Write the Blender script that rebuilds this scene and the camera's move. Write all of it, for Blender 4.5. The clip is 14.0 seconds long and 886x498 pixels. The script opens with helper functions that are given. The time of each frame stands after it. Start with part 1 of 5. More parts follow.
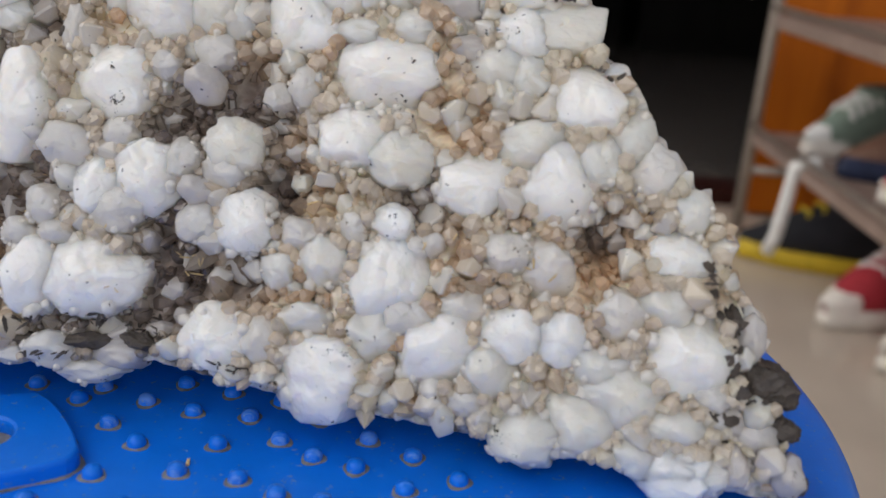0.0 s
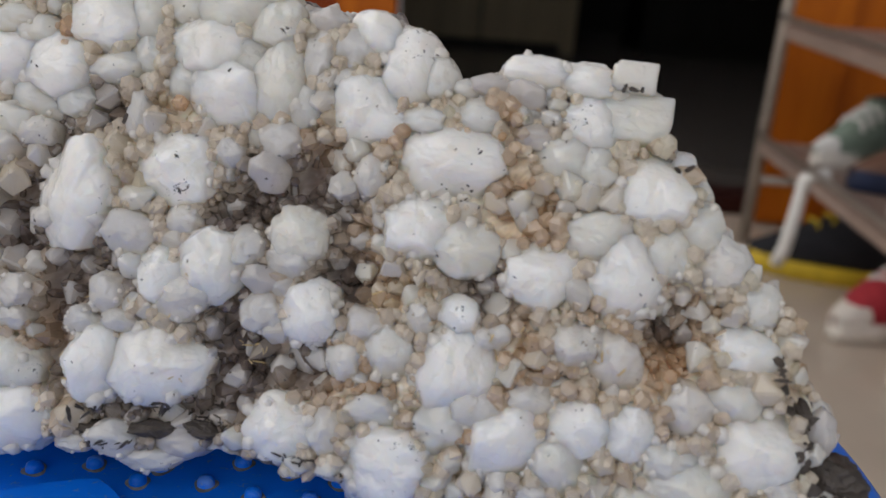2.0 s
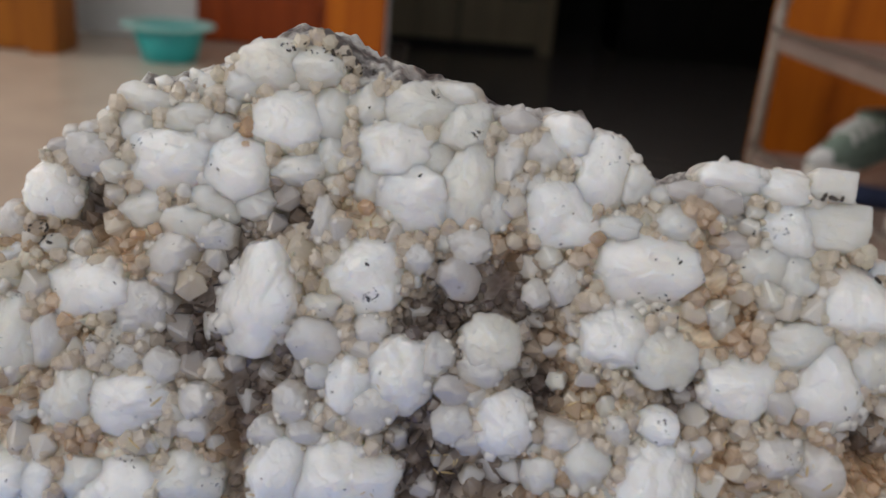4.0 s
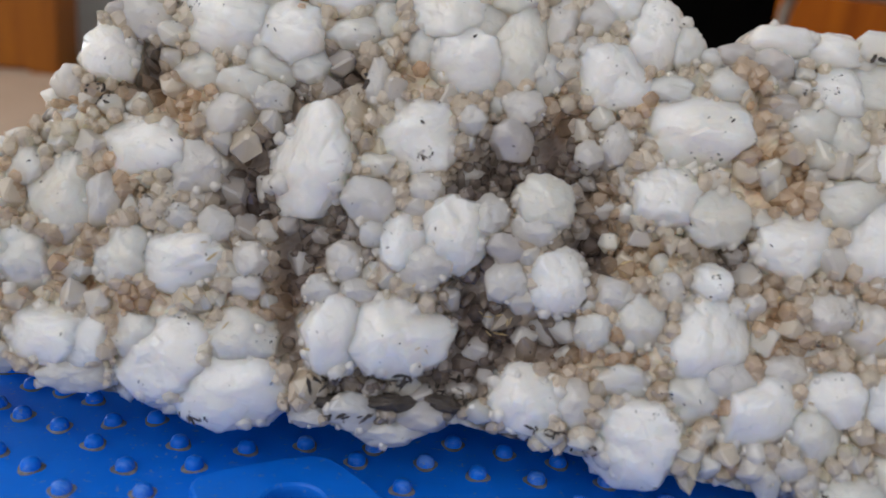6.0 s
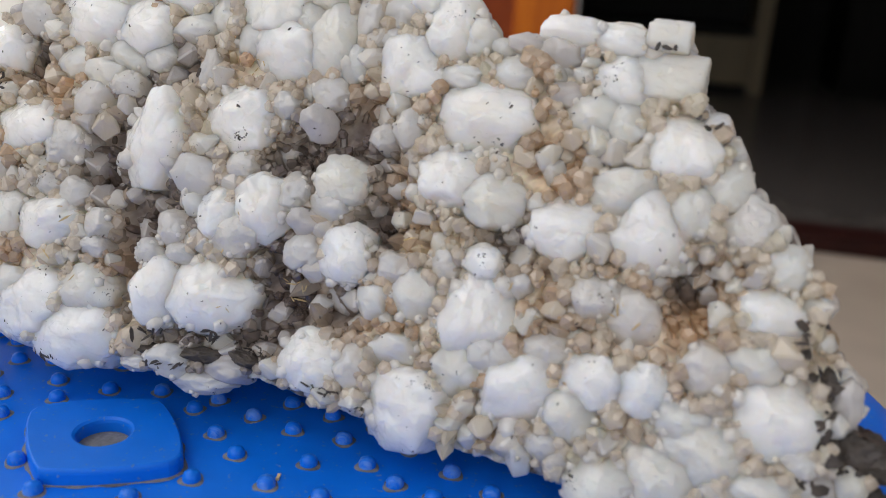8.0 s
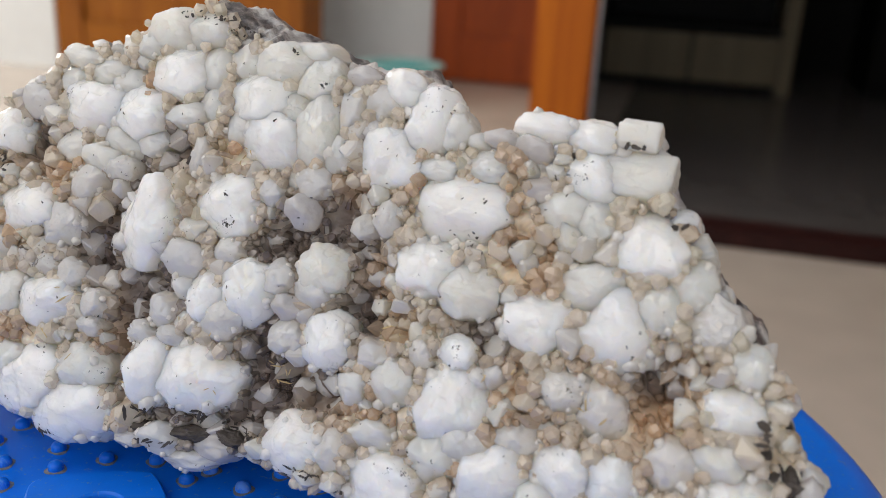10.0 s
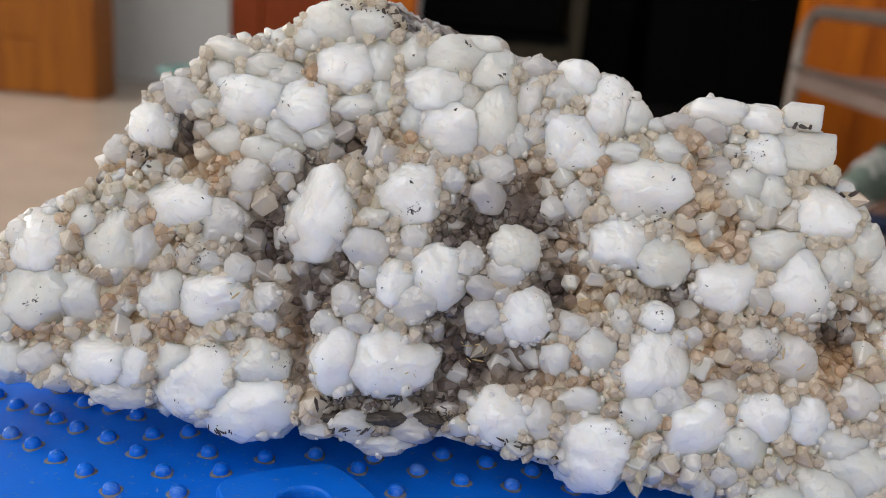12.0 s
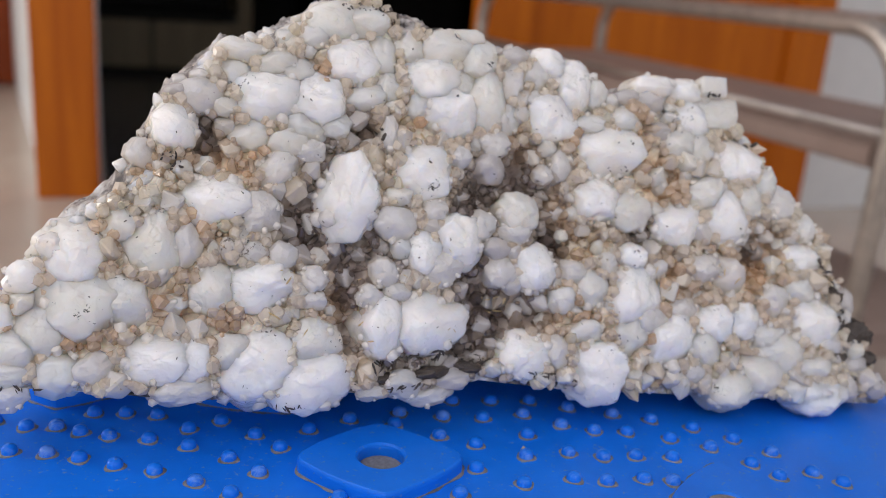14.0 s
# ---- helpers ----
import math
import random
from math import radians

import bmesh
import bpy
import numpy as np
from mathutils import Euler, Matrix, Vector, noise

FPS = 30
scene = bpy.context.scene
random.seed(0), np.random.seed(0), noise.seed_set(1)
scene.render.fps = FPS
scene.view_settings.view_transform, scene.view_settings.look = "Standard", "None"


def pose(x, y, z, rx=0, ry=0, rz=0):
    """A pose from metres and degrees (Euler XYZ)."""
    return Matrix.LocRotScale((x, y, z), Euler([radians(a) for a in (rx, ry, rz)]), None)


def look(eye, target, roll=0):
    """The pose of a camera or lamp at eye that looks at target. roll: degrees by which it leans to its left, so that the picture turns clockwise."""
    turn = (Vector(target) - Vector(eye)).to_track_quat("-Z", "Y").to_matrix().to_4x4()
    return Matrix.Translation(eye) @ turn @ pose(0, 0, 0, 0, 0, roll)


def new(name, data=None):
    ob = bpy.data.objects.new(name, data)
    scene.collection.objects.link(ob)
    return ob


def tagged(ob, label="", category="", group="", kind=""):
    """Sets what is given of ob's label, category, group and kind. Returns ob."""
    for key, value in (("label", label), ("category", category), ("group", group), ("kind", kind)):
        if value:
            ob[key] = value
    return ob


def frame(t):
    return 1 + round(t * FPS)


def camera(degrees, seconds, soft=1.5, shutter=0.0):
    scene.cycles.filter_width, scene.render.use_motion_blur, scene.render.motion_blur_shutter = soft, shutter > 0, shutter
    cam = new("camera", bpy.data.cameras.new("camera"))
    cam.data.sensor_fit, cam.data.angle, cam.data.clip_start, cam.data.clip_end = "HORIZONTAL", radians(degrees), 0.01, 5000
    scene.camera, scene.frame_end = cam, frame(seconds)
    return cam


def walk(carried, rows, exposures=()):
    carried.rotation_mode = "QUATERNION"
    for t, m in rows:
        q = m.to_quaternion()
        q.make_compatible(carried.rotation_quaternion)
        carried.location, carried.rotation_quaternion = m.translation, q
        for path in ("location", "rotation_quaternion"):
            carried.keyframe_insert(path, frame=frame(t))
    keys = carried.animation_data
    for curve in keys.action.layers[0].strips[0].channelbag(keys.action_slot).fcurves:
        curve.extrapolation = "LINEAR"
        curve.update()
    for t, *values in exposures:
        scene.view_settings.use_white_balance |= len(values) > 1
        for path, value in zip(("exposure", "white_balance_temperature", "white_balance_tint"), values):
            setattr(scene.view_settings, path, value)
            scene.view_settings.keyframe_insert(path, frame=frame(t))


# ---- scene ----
cam = camera(52.3, 14.0, soft=0.7)
METRES, EYE, TILT, LEAN, TURN = 0.434, 0.42, 0.0, 0.0, 0.0
ROWS = [
    (0.0, 0.0, 0.0, 0.0, 1.47, -19.95, -4.04),
    (0.5, -0.0026, 0.0016, 0.006, 1.48, -20.05, -3.93),
    (1.0, -0.0142, 0.0007, 0.0208, 1.47, -20.07, -3.96),
    (1.5, -0.0261, 0.005, 0.026, 1.45, -20.01, -4.08),
    (2.0, -0.0288, 0.0131, 0.0319, 1.52, -20.01, -4.1),
    (2.5, -0.0734, 0.0242, 0.0489, -1.02, -20.27, -4.25),
    (3.0, -0.0936, 0.0357, 0.0771, -0.35, -21.25, -4.38),
    (5.5, -0.1532, 0.0211, 0.0151, -0.83, -17.95, -5.3),
    (6.0, -0.1398, 0.0105, -0.001, -0.65, -18.11, -5.08),
    (6.5, -0.1216, 0.0062, -0.0079, -0.21, -18.26, -4.69),
    (7.0, -0.0687, 0.0012, -0.0122, 4.09, -18.53, -4.19),
    (7.5, 0.0187, -0.0046, -0.0039, 11.6, -18.21, -3.8),
    (10.0, 0.0538, 0.0015, 0.0474, 14.77, -18.45, -2.96),
    (10.5, -0.0019, -0.0084, 0.0628, 12.48, -18.15, -3.17),
    (11.0, -0.0853, -0.0266, 0.058, 2.68, -17.45, -3.64),
    (11.5, -0.1172, -0.0264, 0.0397, 0.83, -17.01, -4.11),
    (12.0, -0.1223, -0.0498, 0.0307, 1.15, -17.07, -4.33),
    (12.5, -0.1699, -0.0979, 0.0183, -4.35, -17.44, -4.27),
    (13.0, -0.308, -0.0782, 0.0156, -20.23, -16.81, -4.48),
    (13.5, -0.313, -0.068, 0.021, -20.26, -16.58, -4.37),
    (14.0, -0.3022, -0.0774, 0.0311, -20.33, -16.94, -4.39),
]
EXPOSURES = [(0.0, 0.08, 6500, 10), (0.5, 0.05, 6500, 10), (1.0, -0.06, 6500, 10), (2.0, -0.19, 6500, 10), (2.5, -0.24, 6500, 10), (3.0, -0.25, 6500, 10), (5.5, -0.19, 6500, 10), (6.5, -0.08, 6500, 10), (7.5, 0.03, 6500, 10), (10.0, 0.14, 6500, 10), (11.5, 0.16, 6500, 10), (12.0, 0.08, 6500, 10), (12.5, 0.08, 6450, 10), (13.0, 0.06, 6450, 16), (14.0, 0.06, 6450, 16)]
walk(cam, [(t, pose(0, 0, EYE, TILT, LEAN, TURN) @ pose(METRES * x, METRES * y, METRES * z, 90 + pitch, roll, yaw)) for t, x, y, z, yaw, pitch, roll in ROWS], EXPOSURES)
cam.data.dof.use_dof = True
cam.data.dof.focus_distance = 0.185
cam.data.dof.aperture_fstop = 15.0

# ---- world and light ----
world = bpy.data.worlds.new("sky")
scene.world = world
world.use_nodes = True
sky = world.node_tree.nodes.new("ShaderNodeTexSky")
sky.sky_type = "NISHITA"
sky.sun_disc = False
sky.sun_elevation = radians(50)
sky.sun_rotation = radians(200)
world.node_tree.links.new(sky.outputs[0], world.node_tree.nodes["Background"].inputs[0])
world.node_tree.nodes["Background"].inputs[1].default_value = 0.07

sun = new("sun", bpy.data.lights.new("sun", "SUN"))
sun.data.energy = 2.0
sun.data.angle = radians(0.5)
sun.data.color = (1.0, 0.95, 0.88)
sun.matrix_world = look((-2, -4, 6), (-3.2, -6.5, 0))


def daylight(name, eye, target, wide, high, power, colour):
    """An area lamp that stands in for the sky's light."""
    ob = new(name, bpy.data.lights.new(name, "AREA"))
    ob.data.shape, ob.data.size, ob.data.size_y = "RECTANGLE", wide, high
    ob.data.energy, ob.data.color = power, colour
    ob.matrix_world = look(eye, target)
    return ob


# Lamp added overhead, where an unseen gap in the roof is assumed.
daylight("overhead_daylight", (-1.75, -0.3, 2.78), (-1.45, -0.25, 0.0), 3.4, 2.2, 41.0, (0.99, 0.935, 0.88))
daylight("entrance_daylight", (-0.5, -1.42, 1.5), (-0.4, 1.0, 0.9), 3.2, 1.9, 15.5, (0.99, 0.94, 0.878))
# Unseen fill lamp added to brighten the left side; the wall has no window.
daylight("left_fill_light", (-3.42, 1.9, 1.5), (0.0, 2.4, 0.2), 1.5, 1.3, 45.0, (1.0, 0.96, 0.91))


# ---- materials ----
def material(name):
    m = bpy.data.materials.new(name)
    m.use_nodes = True
    return m, m.node_tree.nodes, m.node_tree.links, m.node_tree.nodes["Principled BSDF"]


def add(nodes, kind, **values):
    n = nodes.new(kind)
    for k, v in values.items():
        n.inputs[k.replace("_", " ")].default_value = v
    return n


def ramp(nodes, links, source, stops):
    r = nodes.new("ShaderNodeValToRGB")
    while len(r.color_ramp.elements) < len(stops):
        r.color_ramp.elements.new(0.5)
    for e, (p, c) in zip(r.color_ramp.elements, stops):
        e.position, e.color = p, (*c, 1)
    links.new(source, r.inputs[0])
    return r.outputs[0]


def mix(nodes, links, fac, a, b, blend="MIX"):
    n = nodes.new("ShaderNodeMix")
    n.data_type, n.blend_type = "RGBA", blend
    for slot, v in ((0, fac), (6, a), (7, b)):
        if hasattr(v, "is_linked"):
            links.new(v, n.inputs[slot])
        elif slot:
            n.inputs[slot].default_value = (*v, 1)
        else:
            n.inputs[slot].default_value = v
    return n.outputs[2]


def relief(nodes, links, bsdf, source, strength, distance):
    b = add(nodes, "ShaderNodeBump", Strength=strength, Distance=distance)
    links.new(source, b.inputs["Height"])
    links.new(b.outputs[0], bsdf.inputs["Normal"])


def plain(name, colour, rough=0.5, metal=0.0, scale=40.0, vary=0.25, bump=0.1, depth=0.001):
    """A surface with soft mottling at two scales and a fine grain."""
    m, nodes, links, bsdf = material(name)
    pos = nodes.new("ShaderNodeNewGeometry").outputs["Position"]
    big = add(nodes, "ShaderNodeTexNoise", Scale=scale * 0.15, Detail=3.0)
    small = add(nodes, "ShaderNodeTexNoise", Scale=scale, Detail=5.0)
    links.new(pos, big.inputs["Vector"])
    links.new(pos, small.inputs["Vector"])
    both = nodes.new("ShaderNodeMath")
    both.operation = "ADD"
    links.new(big.outputs[0], both.inputs[0])
    links.new(small.outputs[0], both.inputs[1])
    half = nodes.new("ShaderNodeMath")
    half.operation = "MULTIPLY"
    half.inputs[1].default_value = 0.5
    links.new(both.outputs[0], half.inputs[0])
    lo = tuple(c * (1 - vary) for c in colour)
    hi = tuple(min(1, c * (1 + vary)) for c in colour)
    links.new(ramp(nodes, links, half.outputs[0], [(0.3, lo), (0.7, hi)]), bsdf.inputs["Base Color"])
    bsdf.inputs["Roughness"].default_value = rough
    bsdf.inputs["Metallic"].default_value = metal
    relief(nodes, links, bsdf, small.outputs[0], bump, depth)
    return m


def see_through(m, nodes, links, bsdf, share, glow=0.0, tint=(0.97, 0.95, 0.92), lens=0.0):
    """Lets a share of the light pass straight through the crystal, and scatters some of the rest inwards."""
    solid = bsdf.outputs[0]
    if glow:
        inner = nodes.new("ShaderNodeBsdfTranslucent")
        links.new(bsdf.inputs["Base Color"].links[0].from_socket, inner.inputs[0])
        soft = nodes.new("ShaderNodeMixShader")
        soft.inputs[0].default_value = glow
        links.new(solid, soft.inputs[1])
        links.new(inner.outputs[0], soft.inputs[2])
        solid = soft.outputs[0]
    bent = nodes.new("ShaderNodeBsdfRefraction")
    bent.inputs["Roughness"].default_value = 0.08
    bent.inputs["IOR"].default_value = 1.4
    bent.inputs["Color"].default_value = (*tint, 1)
    glassy = nodes.new("ShaderNodeMixShader")
    glassy.inputs[0].default_value = lens
    links.new(solid, glassy.inputs[1])
    links.new(bent.outputs[0], glassy.inputs[2])
    solid = glassy.outputs[0]
    through_it = nodes.new("ShaderNodeBsdfTransparent")
    through_it.inputs[0].default_value = (*tint, 1)
    both = nodes.new("ShaderNodeMixShader")
    both.inputs[0].default_value = share
    links.new(solid, both.inputs[1])
    links.new(through_it.outputs[0], both.inputs[2])
    gloss = nodes.new("ShaderNodeBsdfGlossy")
    gloss.inputs["Roughness"].default_value = 0.05
    rim = nodes.new("ShaderNodeLayerWeight")
    rim.inputs[0].default_value = 0.5
    steep = nodes.new("ShaderNodeMath")
    steep.operation = "POWER"
    steep.inputs[1].default_value = 5.0
    links.new(rim.outputs["Facing"], steep.inputs[0])
    amount = nodes.new("ShaderNodeMath")
    amount.operation = "MULTIPLY_ADD"
    amount.inputs[1].default_value = 0.3
    amount.inputs[2].default_value = 0.075
    links.new(steep.outputs[0], amount.inputs[0])
    last = nodes.new("ShaderNodeMixShader")
    links.new(amount.outputs[0], last.inputs[0])
    links.new(both.outputs[0], last.inputs[1])
    links.new(gloss.outputs[0], last.inputs[2])
    bsdf.inputs["Specular IOR Level"].default_value = 0.0
    links.new(last.outputs[0], nodes["Material Output"].inputs[0])


def quartz(name, body, core, milk, rough, clear, specks, stain_and_shade=(0.62, 0.5, 0.34), stained=0.25):
    """Quartz: milky or clear, with a glassy core, veils, etched facets, dark flecks, thin iron staining and a foot
    whose warm shade is put into the colour.
    """
    m, nodes, links, bsdf = material(name)
    pos = nodes.new("ShaderNodeNewGeometry").outputs["Position"]
    own = nodes.new("ShaderNodeTexCoord").outputs["Object"]
    veil = add(nodes, "ShaderNodeTexNoise", Scale=230.0, Detail=5.0, Roughness=0.65)
    links.new(pos, veil.inputs["Vector"])
    flat = nodes.new("ShaderNodeVectorMath")
    flat.operation = "MULTIPLY"
    flat.inputs[1].default_value = (1, 1, 0)
    links.new(own, flat.inputs[0])
    radial = nodes.new("ShaderNodeVectorMath")
    radial.operation = "LENGTH"
    links.new(flat.outputs[0], radial.inputs[0])
    bent = nodes.new("ShaderNodeMath")
    bent.operation = "MULTIPLY_ADD"
    bent.inputs[1].default_value = 0.9
    links.new(veil.outputs[0], bent.inputs[0])
    links.new(radial.outputs["Value"], bent.inputs[2])
    glassy = ramp(nodes, links, bent.outputs[0], [(0.5, (1, 1, 1)), (0.72, (0.25, 0.25, 0.25)), (0.95, (0, 0, 0))])
    chance = nodes.new("ShaderNodeObjectInfo").outputs["Random"]
    some = nodes.new("ShaderNodeMath")
    some.operation = "MULTIPLY"
    links.new(chance, some.inputs[0])
    links.new(glassy, some.inputs[1])
    colour = mix(nodes, links, some.outputs[0], body, core)
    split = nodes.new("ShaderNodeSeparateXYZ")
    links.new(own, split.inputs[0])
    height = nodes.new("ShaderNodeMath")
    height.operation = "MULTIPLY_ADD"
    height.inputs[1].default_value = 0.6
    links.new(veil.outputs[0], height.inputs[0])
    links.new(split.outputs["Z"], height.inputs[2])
    # Warm shade towards the crystal's foot, put into the colour.
    foot_shade = ramp(nodes, links, height.outputs[0], [(0.3, (0.85, 0.85, 0.85)), (1.0, (0, 0, 0))])
    colour = mix(nodes, links, foot_shade, colour, stain_and_shade)
    colour = mix(nodes, links, ramp(nodes, links, veil.outputs[0], [(0.38, (0.5, 0.5, 0.5)), (0.56, (0, 0, 0))]), colour, core)
    cell = add(nodes, "ShaderNodeTexVoronoi", Scale=210.0)
    links.new(mix(nodes, links, 0.012, pos, veil.outputs["Color"]), cell.inputs["Vector"])
    colour = mix(nodes, links, ramp(nodes, links, cell.outputs["Color"], [(0.55, (0, 0, 0)), (0.75, (0.55, 0.55, 0.55))]), colour, core)
    broad = add(nodes, "ShaderNodeTexNoise", Scale=85.0, Detail=3.0)
    links.new(pos, broad.inputs["Vector"])
    colour = mix(nodes, links, ramp(nodes, links, broad.outputs[0], [(0.42, (0, 0, 0)), (0.68, (0.6, 0.6, 0.6))]), colour, core)
    iron = add(nodes, "ShaderNodeTexNoise", Scale=60.0, Detail=6.0, Roughness=0.7)
    links.new(pos, iron.inputs["Vector"])
    fac = ramp(nodes, links, iron.outputs[0], [(0.5, (0, 0, 0)), (0.75, (stained, stained, stained))])
    colour = mix(nodes, links, fac, colour, stain_and_shade)
    fleck = add(nodes, "ShaderNodeTexNoise", Scale=750.0, Detail=4.0, Roughness=0.75)
    links.new(pos, fleck.inputs["Vector"])
    patch = add(nodes, "ShaderNodeTexNoise", Scale=95.0, Detail=2.0)
    links.new(pos, patch.inputs["Vector"])
    both = nodes.new("ShaderNodeMath")
    both.operation = "MULTIPLY"
    links.new(fleck.outputs[0], both.inputs[0])
    links.new(patch.outputs[0], both.inputs[1])
    dark = ramp(nodes, links, both.outputs[0], [(specks, (0, 0, 0)), (specks + 0.012, (1, 1, 1))])
    colour = mix(nodes, links, dark, colour, (0.045, 0.038, 0.03))
    links.new(colour, bsdf.inputs["Base Color"])
    bsdf.inputs["Roughness"].default_value = rough
    bsdf.inputs["IOR"].default_value = 1.75
    if clear:
        see_through(m, nodes, links, bsdf, clear, 0.0 if milk else 0.3, (1.0, 0.975, 0.94), 0.0 if milk == 1 else 0.1 if milk > 0.7 else 0.24)
    bsdf.inputs["Subsurface Weight"].default_value = milk
    bsdf.inputs["Subsurface Radius"].default_value = (1.0, 0.88, 0.74)
    bsdf.inputs["Subsurface Scale"].default_value = 0.007
    grit = add(nodes, "ShaderNodeTexNoise", Scale=1300.0, Detail=4.0)
    links.new(pos, grit.inputs["Vector"])
    steps = add(nodes, "ShaderNodeTexVoronoi", Scale=330.0)
    links.new(pos, steps.inputs["Vector"])
    cells = nodes.new("ShaderNodeMath")
    cells.operation = "MULTIPLY_ADD"
    cells.inputs[1].default_value = -0.7
    links.new(steps.outputs["Distance"], cells.inputs[0])
    links.new(veil.outputs[0], cells.inputs[2])
    both2 = nodes.new("ShaderNodeMath")
    both2.operation = "MULTIPLY_ADD"
    both2.inputs[1].default_value = 0.55
    links.new(grit.outputs[0], both2.inputs[0])
    links.new(cells.outputs[0], both2.inputs[2])
    relief(nodes, links, bsdf, both2.outputs[0], 0.2, 0.0008)
    return m


def timber(name, light, dark, rough=0.35, across="X"):
    m, nodes, links, bsdf = material(name)
    pos = nodes.new("ShaderNodeNewGeometry").outputs["Position"]
    turn = nodes.new("ShaderNodeMapping")
    turn.inputs["Scale"].default_value = (18, 18, 1.2)
    links.new(pos, turn.inputs[0])
    grain = add(nodes, "ShaderNodeTexNoise", Scale=1.6, Detail=6.0, Roughness=0.65, Distortion=0.6)
    links.new(turn.outputs[0], grain.inputs["Vector"])
    links.new(ramp(nodes, links, grain.outputs[0], [(0.3, dark), (0.7, light)]), bsdf.inputs["Base Color"])
    bsdf.inputs["Roughness"].default_value = rough
    bsdf.inputs["Specular IOR Level"].default_value = 0.2
    relief(nodes, links, bsdf, grain.outputs[0], 0.1, 0.001)
    return m


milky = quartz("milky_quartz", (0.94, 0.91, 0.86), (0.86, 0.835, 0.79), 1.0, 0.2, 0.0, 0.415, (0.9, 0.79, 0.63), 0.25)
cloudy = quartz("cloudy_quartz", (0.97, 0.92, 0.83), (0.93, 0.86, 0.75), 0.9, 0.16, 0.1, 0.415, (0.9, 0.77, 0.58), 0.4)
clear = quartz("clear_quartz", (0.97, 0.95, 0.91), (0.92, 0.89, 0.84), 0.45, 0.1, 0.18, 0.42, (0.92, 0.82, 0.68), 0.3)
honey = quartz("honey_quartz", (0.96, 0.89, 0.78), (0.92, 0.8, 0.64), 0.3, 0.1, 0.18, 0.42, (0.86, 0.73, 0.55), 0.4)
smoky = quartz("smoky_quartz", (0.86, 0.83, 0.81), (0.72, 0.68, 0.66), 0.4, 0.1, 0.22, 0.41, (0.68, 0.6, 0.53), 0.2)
matrix = plain("dark_host_rock", (0.07, 0.057, 0.048), 0.6, scale=420.0, vary=0.6, bump=0.5, depth=0.002)


def host_material():
    """The slab under the crystals: grey chert with white and near-black patches, and the quartz floor of its face."""
    m, nodes, links, bsdf = material("host_rock")
    pos = nodes.new("ShaderNodeNewGeometry").outputs["Position"]
    a = add(nodes, "ShaderNodeTexNoise", Scale=130.0, Detail=6.0, Roughness=0.65)
    links.new(pos, a.inputs["Vector"])
    rind = ramp(nodes, links, a.outputs[0], [(0.36, (0.05, 0.045, 0.045)), (0.45, (0.2, 0.18, 0.17)), (0.53, (0.5, 0.48, 0.45)), (0.65, (0.75, 0.74, 0.72))])
    tint = nodes.new("ShaderNodeVertexColor")
    tint.layer_name = "mineral"
    links.new(mix(nodes, links, tint.outputs["Alpha"], rind, tint.outputs["Color"]), bsdf.inputs["Base Color"])
    bsdf.inputs["Roughness"].default_value = 0.45
    bsdf.inputs["Subsurface Weight"].default_value = 0.5
    bsdf.inputs["Subsurface Radius"].default_value = (1.0, 0.8, 0.6)
    bsdf.inputs["Subsurface Scale"].default_value = 0.004
    relief(nodes, links, bsdf, a.outputs[0], 0.6, 0.0012)
    return m


def druse_material(name, share, glow, lens):
    """Small crystal points; the mineral colour of each one is stored with the mesh."""
    m, nodes, links, bsdf = material(name)
    tint = nodes.new("ShaderNodeVertexColor")
    tint.layer_name = "mineral"
    pos = nodes.new("ShaderNodeNewGeometry").outputs["Position"]
    a = add(nodes, "ShaderNodeTexNoise", Scale=700.0, Detail=3.0)
    links.new(pos, a.inputs["Vector"])
    shade = ramp(nodes, links, a.outputs[0], [(0.3, (0.85, 0.85, 0.85)), (0.65, (1, 1, 1))])
    links.new(mix(nodes, links, 1.0, tint.outputs[0], shade, "MULTIPLY"), bsdf.inputs["Base Color"])
    see_through(m, nodes, links, bsdf, share, glow, (1.0, 0.985, 0.955), lens)
    return m


